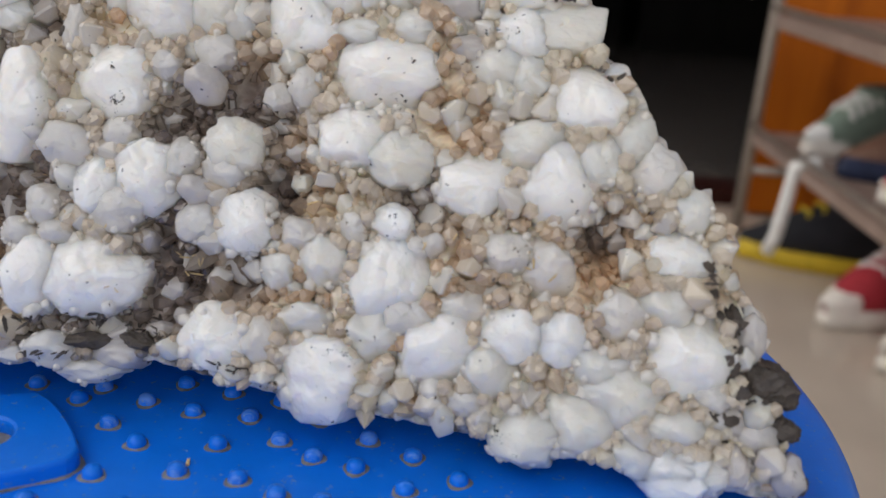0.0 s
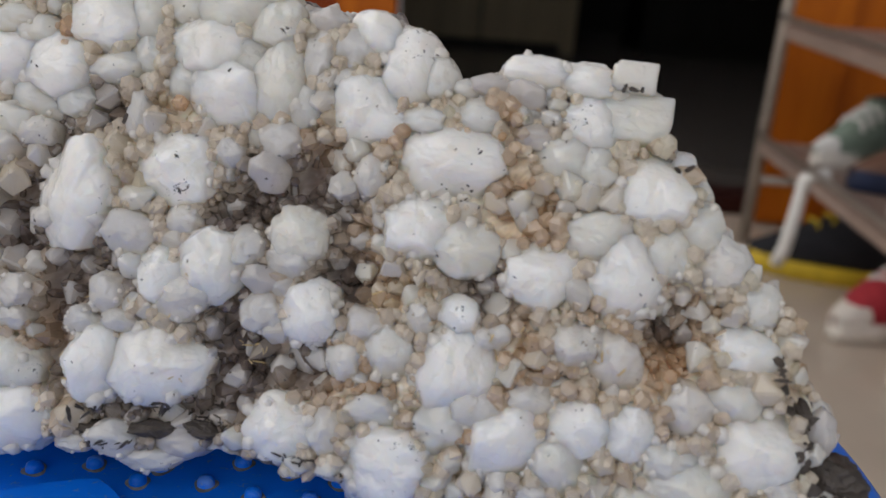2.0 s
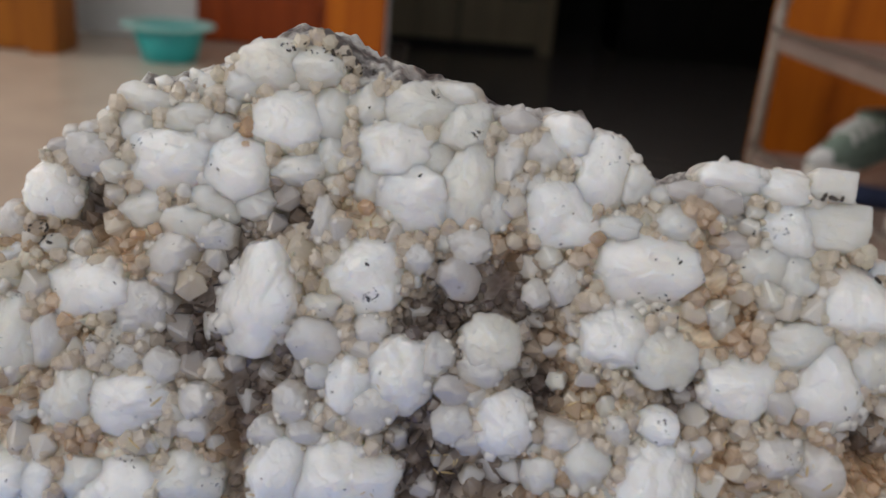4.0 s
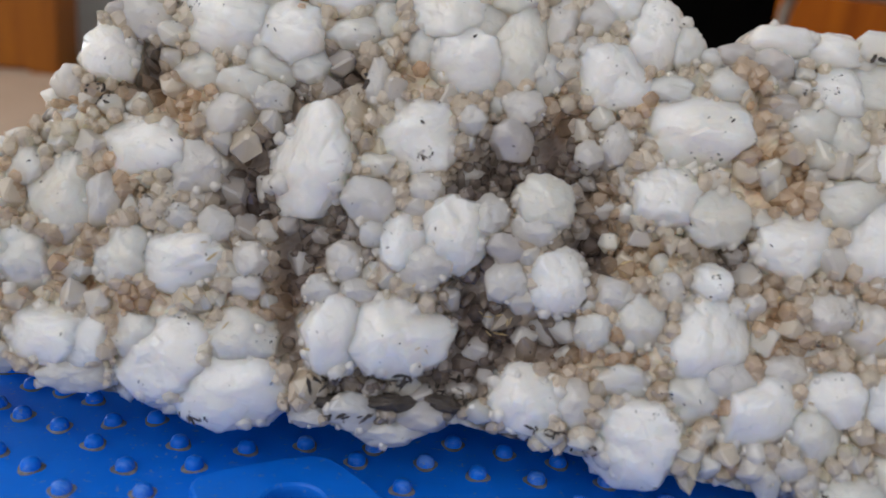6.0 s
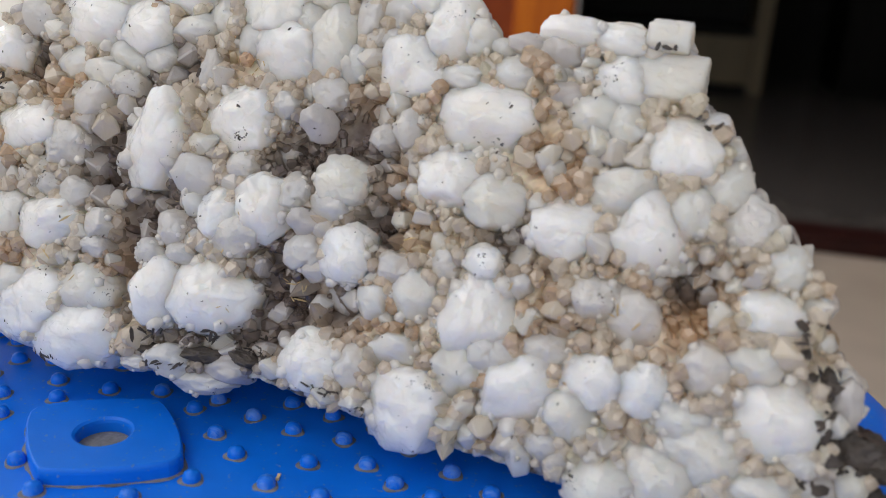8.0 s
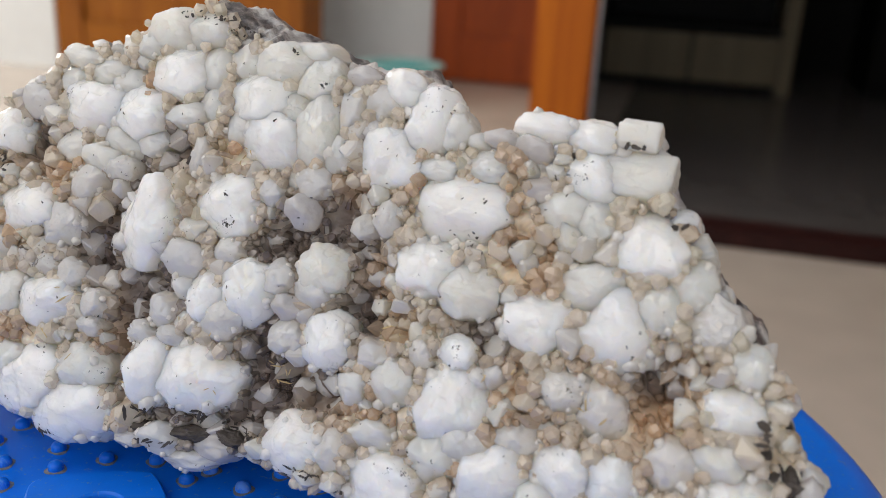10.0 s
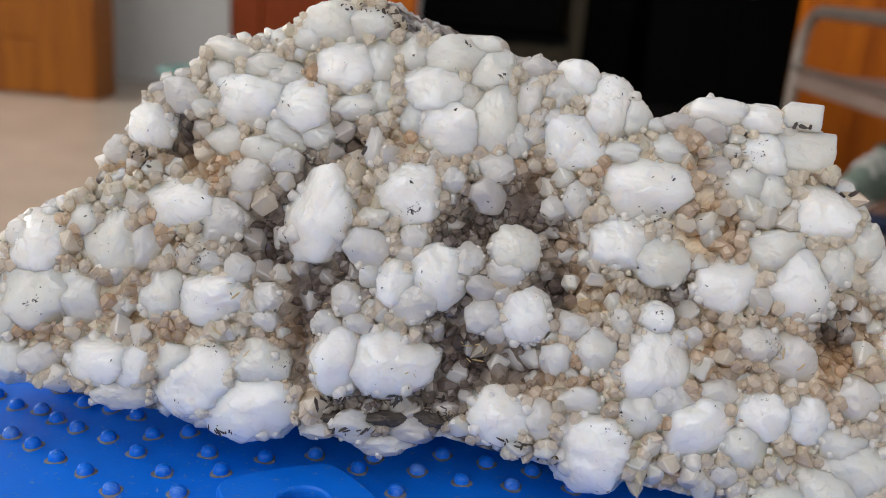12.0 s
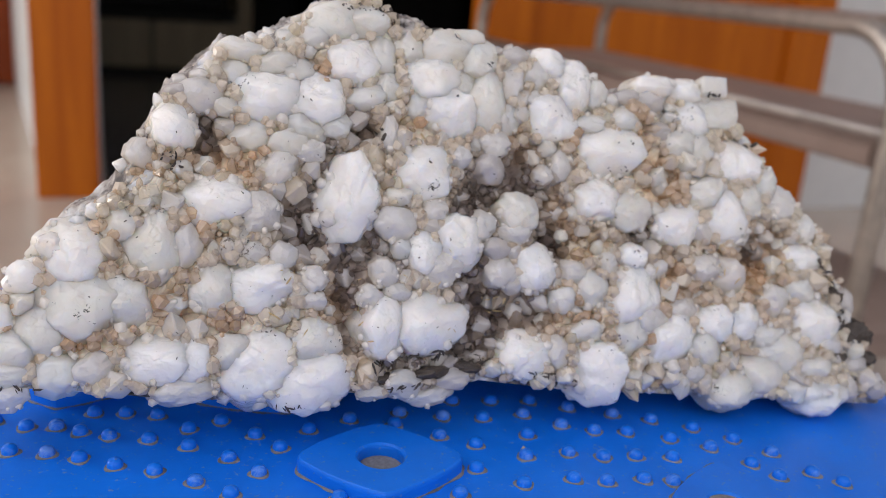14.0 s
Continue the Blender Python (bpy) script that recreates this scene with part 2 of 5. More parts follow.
def blue_material(name, wear):
    """Glossy blue plastic with pale scuffs and fine dust; wear: where the scuffs begin."""
    m, nodes, links, bsdf = material(name)
    pos = nodes.new("ShaderNodeNewGeometry").outputs["Position"]
    a = add(nodes, "ShaderNodeTexNoise", Scale=45.0, Detail=6.0, Roughness=0.7)
    links.new(pos, a.inputs["Vector"])
    base = ramp(nodes, links, a.outputs[0], [(0.35, (0.0, 0.15, 0.72)), (0.7, (0.001, 0.185, 0.84))])
    stretch = nodes.new("ShaderNodeMapping")
    stretch.inputs["Scale"].default_value = (30, 260, 60)
    stretch.inputs["Rotation"].default_value = (0, 0, 0.5)
    links.new(pos, stretch.inputs[0])
    scuff = add(nodes, "ShaderNodeTexNoise", Scale=1.0, Detail=8.0, Roughness=0.8)
    links.new(stretch.outputs[0], scuff.inputs["Vector"])
    worn = ramp(nodes, links, scuff.outputs[0], [(wear, (0, 0, 0)), (wear + 0.08, (0.4, 0.4, 0.4))])
    dust = add(nodes, "ShaderNodeTexNoise", Scale=900.0, Detail=3.0)
    links.new(pos, dust.inputs["Vector"])
    base = mix(nodes, links, ramp(nodes, links, dust.outputs[0], [(0.64, (0, 0, 0)), (0.72, (0.5, 0.5, 0.5))]), base, (0.2, 0.27, 0.4))
    links.new(mix(nodes, links, worn, base, (0.25, 0.42, 0.75)), bsdf.inputs["Base Color"])
    links.new(ramp(nodes, links, a.outputs[0], [(0.3, (0.32, 0.32, 0.32)), (0.7, (0.48, 0.48, 0.48))]), bsdf.inputs["Roughness"])
    bsdf.inputs["Specular IOR Level"].default_value = 0.3
    relief(nodes, links, bsdf, scuff.outputs[0], 0.12, 0.0004)
    return m


host = host_material()
druse_mat = druse_material("druse_quartz", 0.24, 0.35, 0.12)
fringe_mat = druse_material("fringe_quartz", 0.12, 0.25, 0.0)
blue = blue_material("blue_plastic", 0.66)
worn_blue = blue_material("worn_blue_plastic", 0.52)
grime = plain("dried_dust", (0.19, 0.19, 0.2), 0.9, scale=900.0, vary=0.5, bump=0.4, depth=0.0003)
tile_mat = plain("polished_floor", (0.54, 0.465, 0.385), 0.2, scale=9.0, vary=0.12, bump=0.03)
wall_mat = plain("white_plaster", (0.72, 0.73, 0.72), 0.8, scale=30.0, vary=0.06, bump=0.1)
orange_wood = timber("orange_varnished_wood", (0.6, 0.165, 0.008), (0.38, 0.085, 0.005), 0.5)
brown_wood = timber("brown_orange_varnished_wood", (0.36, 0.125, 0.012), (0.2, 0.058, 0.008), 0.45)
red_wood = timber("red_brown_varnished_wood", (0.38, 0.07, 0.012), (0.2, 0.035, 0.008), 0.45)
maroon_wood = timber("dark_maroon_wood", (0.035, 0.008, 0.006), (0.02, 0.005, 0.004), 0.6)
# Dark furniture wood, blackened further to hold the unlit room's shade.
dark_shaded_wood = timber("dark_wood_with_shade", (0.012, 0.009, 0.008), (0.005, 0.004, 0.0035), 0.6)
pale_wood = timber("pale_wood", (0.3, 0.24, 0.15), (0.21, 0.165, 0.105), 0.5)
# The polished floor in a darker colour that carries the room's shade.
inner_floor = plain("polished_floor_with_shade", (0.13, 0.115, 0.105), 0.25, scale=9.0, vary=0.12, bump=0.03)
shelf_mat = plain("grey_brown_shelf", (0.26, 0.19, 0.16), 0.6, scale=60.0, vary=0.2)
steel = plain("worn_grey_steel", (0.42, 0.38, 0.34), 0.35, 0.7, scale=90.0, vary=0.3)
teal = plain("teal_plastic", (0.02, 0.33, 0.33), 0.35, scale=30.0, vary=0.1)
pale_teal = plain("pale_teal_plastic", (0.3, 0.55, 0.52), 0.35, scale=30.0, vary=0.1)
concrete = plain("grey_concrete", (0.3, 0.29, 0.27), 0.85, scale=8.0, vary=0.2)
black_cloth = plain("black_fabric", (0.012, 0.013, 0.018), 0.9, scale=300.0, vary=0.4, bump=0.4)
navy_cloth = plain("navy_fabric", (0.02, 0.03, 0.07), 0.9, scale=300.0, vary=0.3, bump=0.4)
yellow_rubber = plain("yellow_rubber", (0.6, 0.42, 0.02), 0.6, scale=90.0)
white_rubber = plain("off_white_rubber", (0.72, 0.68, 0.62), 0.6, scale=90.0, vary=0.12)
red_cloth = plain("red_canvas", (0.42, 0.03, 0.045), 0.85, scale=300.0, vary=0.25, bump=0.4)
green_cloth = plain("grey_green_fabric", (0.2, 0.26, 0.215), 0.85, scale=300.0, vary=0.25, bump=0.4)
brown_leather = plain("brown_leather", (0.17, 0.09, 0.06), 0.6, scale=120.0, vary=0.25)
white_cloth = plain("white_fabric", (0.75, 0.75, 0.73), 0.85, scale=300.0, vary=0.1, bump=0.3)
yellow_straw = plain("yellow_chip", (0.6, 0.46, 0.24), 0.7, scale=500.0)


# ---- mesh helpers ----
def mesh_object(name, verts, faces, mat, parent=None, label="", smooth=False):
    me = bpy.data.meshes.new(name)
    me.from_pydata([tuple(v) for v in verts], [], [tuple(f) for f in faces])
    for m in mat if isinstance(mat, (list, tuple)) else [mat]:
        me.materials.append(m)
    if smooth:
        me.polygons.foreach_set("use_smooth", [True] * len(me.polygons))
    ob = new(name, me)
    if parent:
        ob.parent = parent
    if label:
        tagged(ob, label)
    return ob


def part(name, bm, mat, parent=None, label="", smooth=False):
    me = bpy.data.meshes.new(name)
    bm.to_mesh(me)
    bm.free()
    for m in mat if isinstance(mat, (list, tuple)) else [mat]:
        me.materials.append(m)
    if smooth:
        me.polygons.foreach_set("use_smooth", [True] * len(me.polygons))
    ob = new(name, me)
    if parent:
        ob.parent = parent
    if label:
        tagged(ob, label)
    return ob


def box(bm, lo, hi, bevel=0.0):
    made = bmesh.ops.create_cube(bm, size=1.0)["verts"]
    for v in made:
        v.co = Vector([(a + b) / 2 + c * (b - a) for a, b, c in zip(lo, hi, v.co)])
    if bevel:
        edges = list({e for v in made for e in v.link_edges})
        bmesh.ops.bevel(bm, geom=edges, offset=bevel, segments=2, affect="EDGES")
    return bm


def boxed(name, lo, hi, mat, parent=None, label="", bevel=0.003):
    return part(name, box(bmesh.new(), lo, hi, bevel), mat, parent, label)


def empty(name, place=(0, 0, 0)):
    ob = new(name)
    ob.location = place
    return ob


def tube(name, points, radius, mat, parent=None, label="", sides=10):
    """A round bar along points."""
    pts = [Vector(p) for p in points]
    verts, faces = [], []
    side = None
    for i, p in enumerate(pts):
        d = (pts[min(i + 1, len(pts) - 1)] - pts[max(i - 1, 0)]).normalized()
        if side is None:
            side = d.orthogonal().normalized()
        side = (side - d * side.dot(d)).normalized()
        up = d.cross(side)
        for k in range(sides):
            a = 2 * math.pi * k / sides
            verts.append(p + radius * (math.cos(a) * side + math.sin(a) * up))
    for i in range(len(pts) - 1):
        for k in range(sides):
            j = (k + 1) % sides
            faces.append((i * sides + k, i * sides + j, (i + 1) * sides + j, (i + 1) * sides + k))
    faces.append(tuple(range(sides))[::-1])
    faces.append(tuple((len(pts) - 1) * sides + k for k in range(sides)))
    return mesh_object(name, verts, faces, mat, parent, label, True)


def lathe(name, profile, mat, parent=None, label="", steps=96, middle=(0, 0, 0)):
    """A turned shape from (radius, height) pairs."""
    verts, faces = [], []
    n = len(profile)
    for i in range(steps):
        a = 2 * math.pi * i / steps
        verts += [(middle[0] + r * math.cos(a), middle[1] + r * math.sin(a), middle[2] + z) for r, z in profile]
    for i in range(steps):
        j = (i + 1) % steps
        faces += [(i * n + k, j * n + k, j * n + k + 1, i * n + k + 1) for k in range(n - 1)]
    return mesh_object(name, verts, faces, mat, parent, label, True)


# ---- the house ----
floor = tagged(boxed("floor", (-3.6, -1.5, -0.12), (2.4, 7.0, 0.0), tile_mat, bevel=0), "polished tan tiled floor with soft reflections", "floor", kind="structure")
ground = tagged(boxed("ground", (-60, -60, -0.3), (60, 60, -0.13), concrete, bevel=0), "grey concrete ground outside the entrance", "ground", kind="structure")
ceiling = tagged(boxed("ceiling", (-3.6, 0.85, 2.8), (2.4, 7.0, 2.9), wall_mat, bevel=0), "plain white ceiling", "ceiling", kind="structure")
for name, lo, hi in (
    ("wall_west", (-3.75, -1.5, 0), (-3.6, 7.0, 2.8)),
    ("wall_east", (2.4, -1.5, 0), (2.55, 7.0, 2.8)),
    ("wall_far", (-3.6, 6.85, 0), (2.4, 7.0, 2.8)),
    ("wall_entrance_left", (-3.6, -1.65, 0), (-2.1, -1.5, 2.8)),
    ("wall_entrance_right", (1.3, -1.65, 0), (2.4, -1.5, 2.8)),
    ("wall_entrance_top", (-2.1, -1.65, 2.5), (1.3, -1.5, 2.8)),
    ("wall_left_room", (-3.6, 2.6, 0), (-1.955, 2.74, 2.8)),
    ("wall_left_return", (-1.955, 2.6, 2.12), (-1.08, 2.74, 2.8)),
    ("wall_middle", (-1.9, 3.1, 0), (-0.82, 3.24, 2.8)),
    ("wall_middle_top", (-0.82, 3.1, 2.15), (-0.28, 3.24, 2.8)),
    ("wall_house_top", (-0.27, 1.5, 2.15), (2.4, 1.62, 2.8)),
    ("wall_house_right", (0.56, 1.5, 0), (2.4, 1.62, 2.15)),
):
    tagged(boxed(name, lo, hi, wall_mat, bevel=0), "plain white plastered wall", "wall", kind="structure")


def panel_door(name, x0, x1, y, high, mat, label, thick=0.045):
    """A panelled leaf with stiles, rails and two raised fields."""
    top = tagged(empty(name, ((x0 + x1) / 2, y, 0)), label, "door", kind="structure")
    w = x1 - x0
    s = min(0.1, w * 0.2)
    def piece(n, a, b, mt=mat):
        o = boxed(n, (a[0] - (x0 + x1) / 2, a[1], a[2]), (b[0] - (x0 + x1) / 2, b[1], b[2]), mt, top)
        return o
    piece("stile", (x0, 0, 0.006), (x0 + s, thick, high))
    piece("stile", (x1 - s, 0, 0.006), (x1, thick, high))
    for z0, z1 in ((0.006, 0.16), (high * 0.45, high * 0.45 + 0.1), (high - 0.1, high)):
        piece("rail", (x0 + s, 0.003, z0), (x1 - s, thick - 0.003, z1))
    for z0, z1 in ((0.16, high * 0.45), (high * 0.45 + 0.1, high - 0.1)):
        piece("panel", (x0 + s, 0.014, z0), (x1 - s, thick - 0.014, z1))
    return top


panel_door("door_1", -1.95, -1.16, 2.6, 2.1, brown_wood, "orange varnished wooden door, closed")
tagged(boxed("door_jamb", (-1.16, 2.58, 0), (-1.08, 2.74, 2.12), brown_wood), "orange varnished wooden door jamb", "door jamb", kind="structure")
panel_door("door_2", -0.815, -0.3, 3.08, 2.12, red_wood, "red-brown varnished wooden door leaf, open")
# Unseen wall added to block light from the room behind the doorway.
partition = bmesh.new()
box(partition, (-0.05, 0, 0), (0.05, 1.36, 2.8))
side_wall = tagged(part("wall_light_block", partition, wall_mat), "plain white wall added out of sight to keep light from the unlit room", "wall", kind="structure")
side_wall.matrix_world = pose(-0.175, 1.74, 0, 0, 0, 6.0)
tagged(boxed("door_jamb_middle", (-0.235, 1.66, 0), (-0.13, 1.735, 2.15), orange_wood), "orange varnished wooden door jamb", "door jamb", kind="structure")
panel_door("door_3", 0.488, 1.25, 1.43, 2.1, orange_wood, "orange varnished wooden door leaf, standing open")
tagged(boxed("threshold", (-0.13, 1.48, 0.0), (0.55, 1.56, 0.03), maroon_wood), "dark red wooden threshold strip", "threshold", kind="structure")


# ---- the display cabinet in the dark room ----
cabinet = tagged(empty("display_cabinet", (0.06, 3.4, 0.005)), "dark wooden display cabinet with pale lower doors", "cabinet")
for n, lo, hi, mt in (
    ("side", (-0.34, 0, 0), (-0.31, 0.4, 1.9), dark_shaded_wood), ("side", (0.3, 0, 0), (0.35, 0.4, 1.9), pale_wood),
    ("base", (-0.31, 0.02, 0), (0.3, 0.4, 0.02), dark_shaded_wood), ("shelf", (-0.31, 0.02, 0.2), (0.3, 0.4, 0.225), dark_shaded_wood),
    ("shelf", (-0.31, 0.02, 0.75), (0.3, 0.4, 0.77), dark_shaded_wood), ("top", (-0.31, 0, 1.87), (0.3, 0.4, 1.9), dark_shaded_wood),
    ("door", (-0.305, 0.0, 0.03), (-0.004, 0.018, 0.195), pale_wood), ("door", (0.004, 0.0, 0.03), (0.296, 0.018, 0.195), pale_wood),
    ("back", (-0.31, 0.38, 0.225), (0.3, 0.4, 1.87), dark_shaded_wood),
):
    boxed(n, lo, hi, mt, cabinet)
# Floor colour and added panels paint in the darkness of the room.
tagged(boxed("floor_inner", (-0.12, 1.565, 0.0), (2.4, 6.85, 0.005), inner_floor, bevel=0), "polished floor of the unlit room, its shade put into a darker colour", "floor", kind="structure")
tagged(boxed("room_shade_panel", (-0.4, 4.2, 0.0), (2.4, 4.28, 2.8), dark_shaded_wood, bevel=0), "dark panel added to hold the shade of the unlit room", "wall", kind="structure")
tagged(boxed("room_shade_side_panel", (2.3, 1.65, 0.0), (2.39, 4.2, 2.8), dark_shaded_wood, bevel=0), "dark panel added to hold the shade of the unlit room", "wall", kind="structure")
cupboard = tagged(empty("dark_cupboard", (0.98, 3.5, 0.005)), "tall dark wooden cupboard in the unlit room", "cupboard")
boxed("body", (-0.3, 0.02, 0.0), (0.3, 0.45, 1.9), dark_shaded_wood, cupboard)
boxed("door", (-0.295, 0.0, 0.06), (-0.004, 0.018, 1.85), dark_shaded_wood, cupboard)
boxed("door", (0.004, 0.0, 0.06), (0.295, 0.018, 1.85), dark_shaded_wood, cupboard)

# ---- the teal basin ----
basin = tagged(empty("basin", (-0.79, 2.66, 0)), "teal plastic basin with a pale teal rim on the floor", "basin")
lathe("bowl", [(0.0, 0.004), (0.07, 0.0), (0.075, 0.004), (0.1, 0.09), (0.097, 0.092), (0.07, 0.01), (0.0, 0.008)], teal, basin)
lathe("rim", [(0.098, 0.092), (0.13, 0.096), (0.132, 0.1), (0.13, 0.105), (0.097, 0.102), (0.098, 0.092)], pale_teal, basin, "pale teal rim")


# ---- the shoe rack ----
rack = tagged(empty("shoe_rack", (0.450, 0.5, 0)), "low grey tubular steel shoe rack with two shelves", "shoe rack")


def arch(x, name):
    pts = [(x, 0.84, 0.0)]
    for k in range(7):
        a = math.pi / 2 * k / 6
        pts.append((x, 0.78 + 0.06 * math.cos(a), 0.36 + 0.06 * math.sin(a)))
    for k in range(7):
        a = math.pi / 2 + math.pi / 2 * k / 6
        pts.append((x, 0.06 + 0.06 * math.cos(a), 0.36 + 0.06 * math.sin(a)))
    pts.append((x, 0.0, 0.0))
    return tube(name, pts, 0.009, steel, rack)


arch(0.0, "frame")
arch(0.22, "frame")
for z in (0.14, 0.31):
    boxed("shelf", (-0.004, 0.01, z), (0.224, 0.83, z + 0.022), shelf_mat, rack, "grey-brown wooden shelf", 0.004)
    tube("rail", [(-0.006, 0.0, z + 0.03), (-0.006, 0.84, z + 0.03)], 0.004, steel, rack)
for y in (0.0, 0.84):
    tube("crossbar", [(0.0, y, 0.1), (0.22, y, 0.1)], 0.007, steel, rack)


# ---- shoes ----
def shoe(name, place, turn, label, upper_mat, sole_mat, lace_mat, long=0.26, high=0.09, toe_mat=None, panel_mat=None):
    """A low shoe whose toe points along +x: sole, upper with an open collar, tongue and laces."""
    top = tagged(empty(name, place), label, "shoe")
    top.rotation_euler = (0, 0, radians(turn))
    def half_width(s):
        return 0.043 * long / 0.26 * (0.72 + 0.34 * math.sin(math.pi * min(1, max(0, (s - 0.05)) * 0.95 + 0.18)) ** 1.2) * min(1, (4.5 * min(s + 0.012, 1.012 - s)) ** 0.45)
    n, ring = 26, 20
    def loft(z_of, w_of, name, mat, lab=""):
        verts, faces = [], []
        for i in range(n + 1):
            s = i / n
            for k in range(ring):
                a = 2 * math.pi * k / ring
                verts.append(((s - 0.5) * long, w_of(s) * math.cos(a), z_of(s, math.sin(a))))
        for i in range(n):
            for k in range(ring):
                j = (k + 1) % ring
                faces.append((i * ring + k, i * ring + j, (i + 1) * ring + j, (i + 1) * ring + k))
        faces += [tuple(range(ring))[::-1], tuple(n * ring + k for k in range(ring))]
        return mesh_object(name, verts, faces, mat, top, lab, True)
    def top_z(s):
        return high * (0.98 - 0.1 * math.sin(math.pi * s * 1.6)) if s < 0.45 else high * (0.95 - 1.05 * ((s - 0.45) / 0.55) ** 1.15 * 0.58)
    loft(lambda s, v: 0.013 + 0.013 * (1 if v > 0.15 else -1 if v < -0.15 else v / 0.15) + 0.012 * max(0, s - 0.8), half_width, "sole", sole_mat)
    loft(lambda s, v: 0.02 + max(0, v) ** 0.6 * (top_z(s) - 0.02), lambda s: half_width(s) * 0.94, "upper", upper_mat)
    if panel_mat:
        loft(lambda s, v: 0.021 + max(0, v) ** 0.6 * (top_z(s) * 0.62 - 0.02), lambda s: half_width(s) * 0.975, "side_panel", panel_mat, "grey-green side panel")
    if toe_mat:
        loft(lambda s, v: 0.022 + max(0, v) ** 0.6 * ((top_z(0.86 + 0.14 * s) - 0.02) * 0.8 + 0.003), lambda s: half_width(0.86 + 0.14 * s) * 0.97, "toe_cap", toe_mat).matrix_basis = Matrix.Translation((long * 0.43, 0, 0)) @ Matrix.Diagonal((0.14, 1, 1, 1))
    verts, faces = [], []
    lathe("collar", [(0.024, 0.0), (0.03, 0.004), (0.034, 0.0), (0.03, -0.006), (0.024, 0.0)], upper_mat, top, "", 24, (0, 0, 0)).matrix_basis = Matrix.Translation((-long * 0.22, 0, high * 0.93)) @ Matrix.Diagonal((1.7, 1, 1, 1))
    lathe("lining", [(0.0, 0.0), (0.03, 0.001)], black_cloth, top, "", 24).matrix_basis = Matrix.Translation((-long * 0.22, 0, high * 0.935)) @ Matrix.Diagonal((1.7, 1, 1, 1))
    for k in range(4):
        s = 0.5 + 0.07 * k
        z = top_z(s)
        x = (s - 0.5) * long
        tube("lace", [(x, -0.022, z - 0.012), (x + 0.004, -0.01, z + 0.002), (x - 0.004, 0.01, z + 0.002), (x, 0.022, z - 0.012)], 0.003, lace_mat, top, sides=6)
    return top


shoe("shoe", (0.56, 1.21, 0.0), 172, "black fabric shoe with yellow sole and laces", black_cloth, yellow_rubber, yellow_rubber, 0.28, 0.11)
shoe("shoe", (0.562, 1.045, 0.0), 208, "red canvas shoe with an off-white rubber sole", red_cloth, white_rubber, white_cloth, 0.25, 0.1, white_rubber)
shoe("shoe", (0.585, 0.93, 0.0), 208, "red canvas shoe with an off-white rubber sole", red_cloth, white_rubber, white_cloth, 0.25, 0.1, white_rubber)
shoe("shoe", (0.545, 1.2, 0.162), 200, "grey-green and white shoe on the rack shelf", green_cloth, white_rubber, white_cloth, 0.18, 0.095, white_cloth, green_cloth)
shoe("shoe", (0.595, 1.09, 0.162), 188, "brown leather shoe with a navy collar on the rack shelf", brown_leather, navy_cloth, navy_cloth, 0.25, 0.09)
shoe("shoe", (0.585, 0.98, 0.162), 195, "red canvas shoe on the rack shelf", red_cloth, white_rubber, white_cloth, 0.24, 0.085)
tagged(tube("cord", [(0.468, 1.12, 0.168), (0.441, 1.13, 0.158), (0.44, 1.135, 0.11), (0.437, 1.14, 0.06), (0.434, 1.15, 0.035)], 0.009, white_cloth), "white fabric cord hanging from the rack shelf", "cord")


# ---- stool under the disc ----
DISC = (-0.056, 0.175)
TOP = 0.3295
stool = tagged(empty("stool", (DISC[0], DISC[1], 0)), "low wooden stool under the blue disc", "stool")
lathe("seat", [(0.0, 0.275), (0.105, 0.275), (0.11, 0.28), (0.11, 0.297), (0.105, 0.302), (0.0, 0.302)], pale_wood, stool)
for k in range(4):
    a = math.pi / 4 + k * math.pi / 2
    tube("leg", [(0.075 * math.cos(a), 0.075 * math.sin(a), 0.276), (0.1 * math.cos(a), 0.1 * math.sin(a), 0.0)], 0.012, pale_wood, stool)

# ---- the blue disc with its nubs ----
disc = tagged(empty("turning_disc", (DISC[0], DISC[1], TOP)), "round blue plastic disc studded with small nubs, dusty", "disc")
lathe("plate", [(0.0, -0.028), (0.132, -0.028), (0.137, -0.024), (0.139, -0.014), (0.1405, -0.008), (0.1395, -0.003), (0.1365, -0.0006), (0.132, 0.0), (0.0, 0.0)], blue, disc, steps=160)


def nub_mesh():
    me = bpy.data.meshes.new("nub")
    prof = [(0.0017, -0.0002), (0.00168, 0.0008), (0.00143, 0.0015), (0.0009, 0.0019), (0.0, 0.0021)]
    verts, faces, mats = [], [], []
    n, steps = len(prof), 20
    for i in range(steps):
        a = 2 * math.pi * i / steps
        verts += [(r * math.cos(a), r * math.sin(a), z) for r, z in prof]
        wide = 0.0023 + 0.00025 * math.sin(3 * a + 1)
        verts.append((wide * math.cos(a), wide * math.sin(a), 0.00003))
        verts.append((0.0016 * math.cos(a), 0.0016 * math.sin(a), 0.00022))
    m = n + 2
    for i in range(steps):
        j = (i + 1) % steps
        for k in range(n - 1):
            faces.append((i * m + k, j * m + k, j * m + k + 1, i * m + k + 1))
            mats.append(0)
        faces.append((i * m + n, j * m + n, j * m + n + 1, i * m + n + 1))
        mats.append(1)
    me.from_pydata(verts, [], faces)
    me.materials.append(worn_blue)
    me.materials.append(grime)
    me.polygons.foreach_set("use_smooth", [True] * len(faces))
    me.polygons.foreach_set("material_index", mats)
    return me


NUB = nub_mesh()


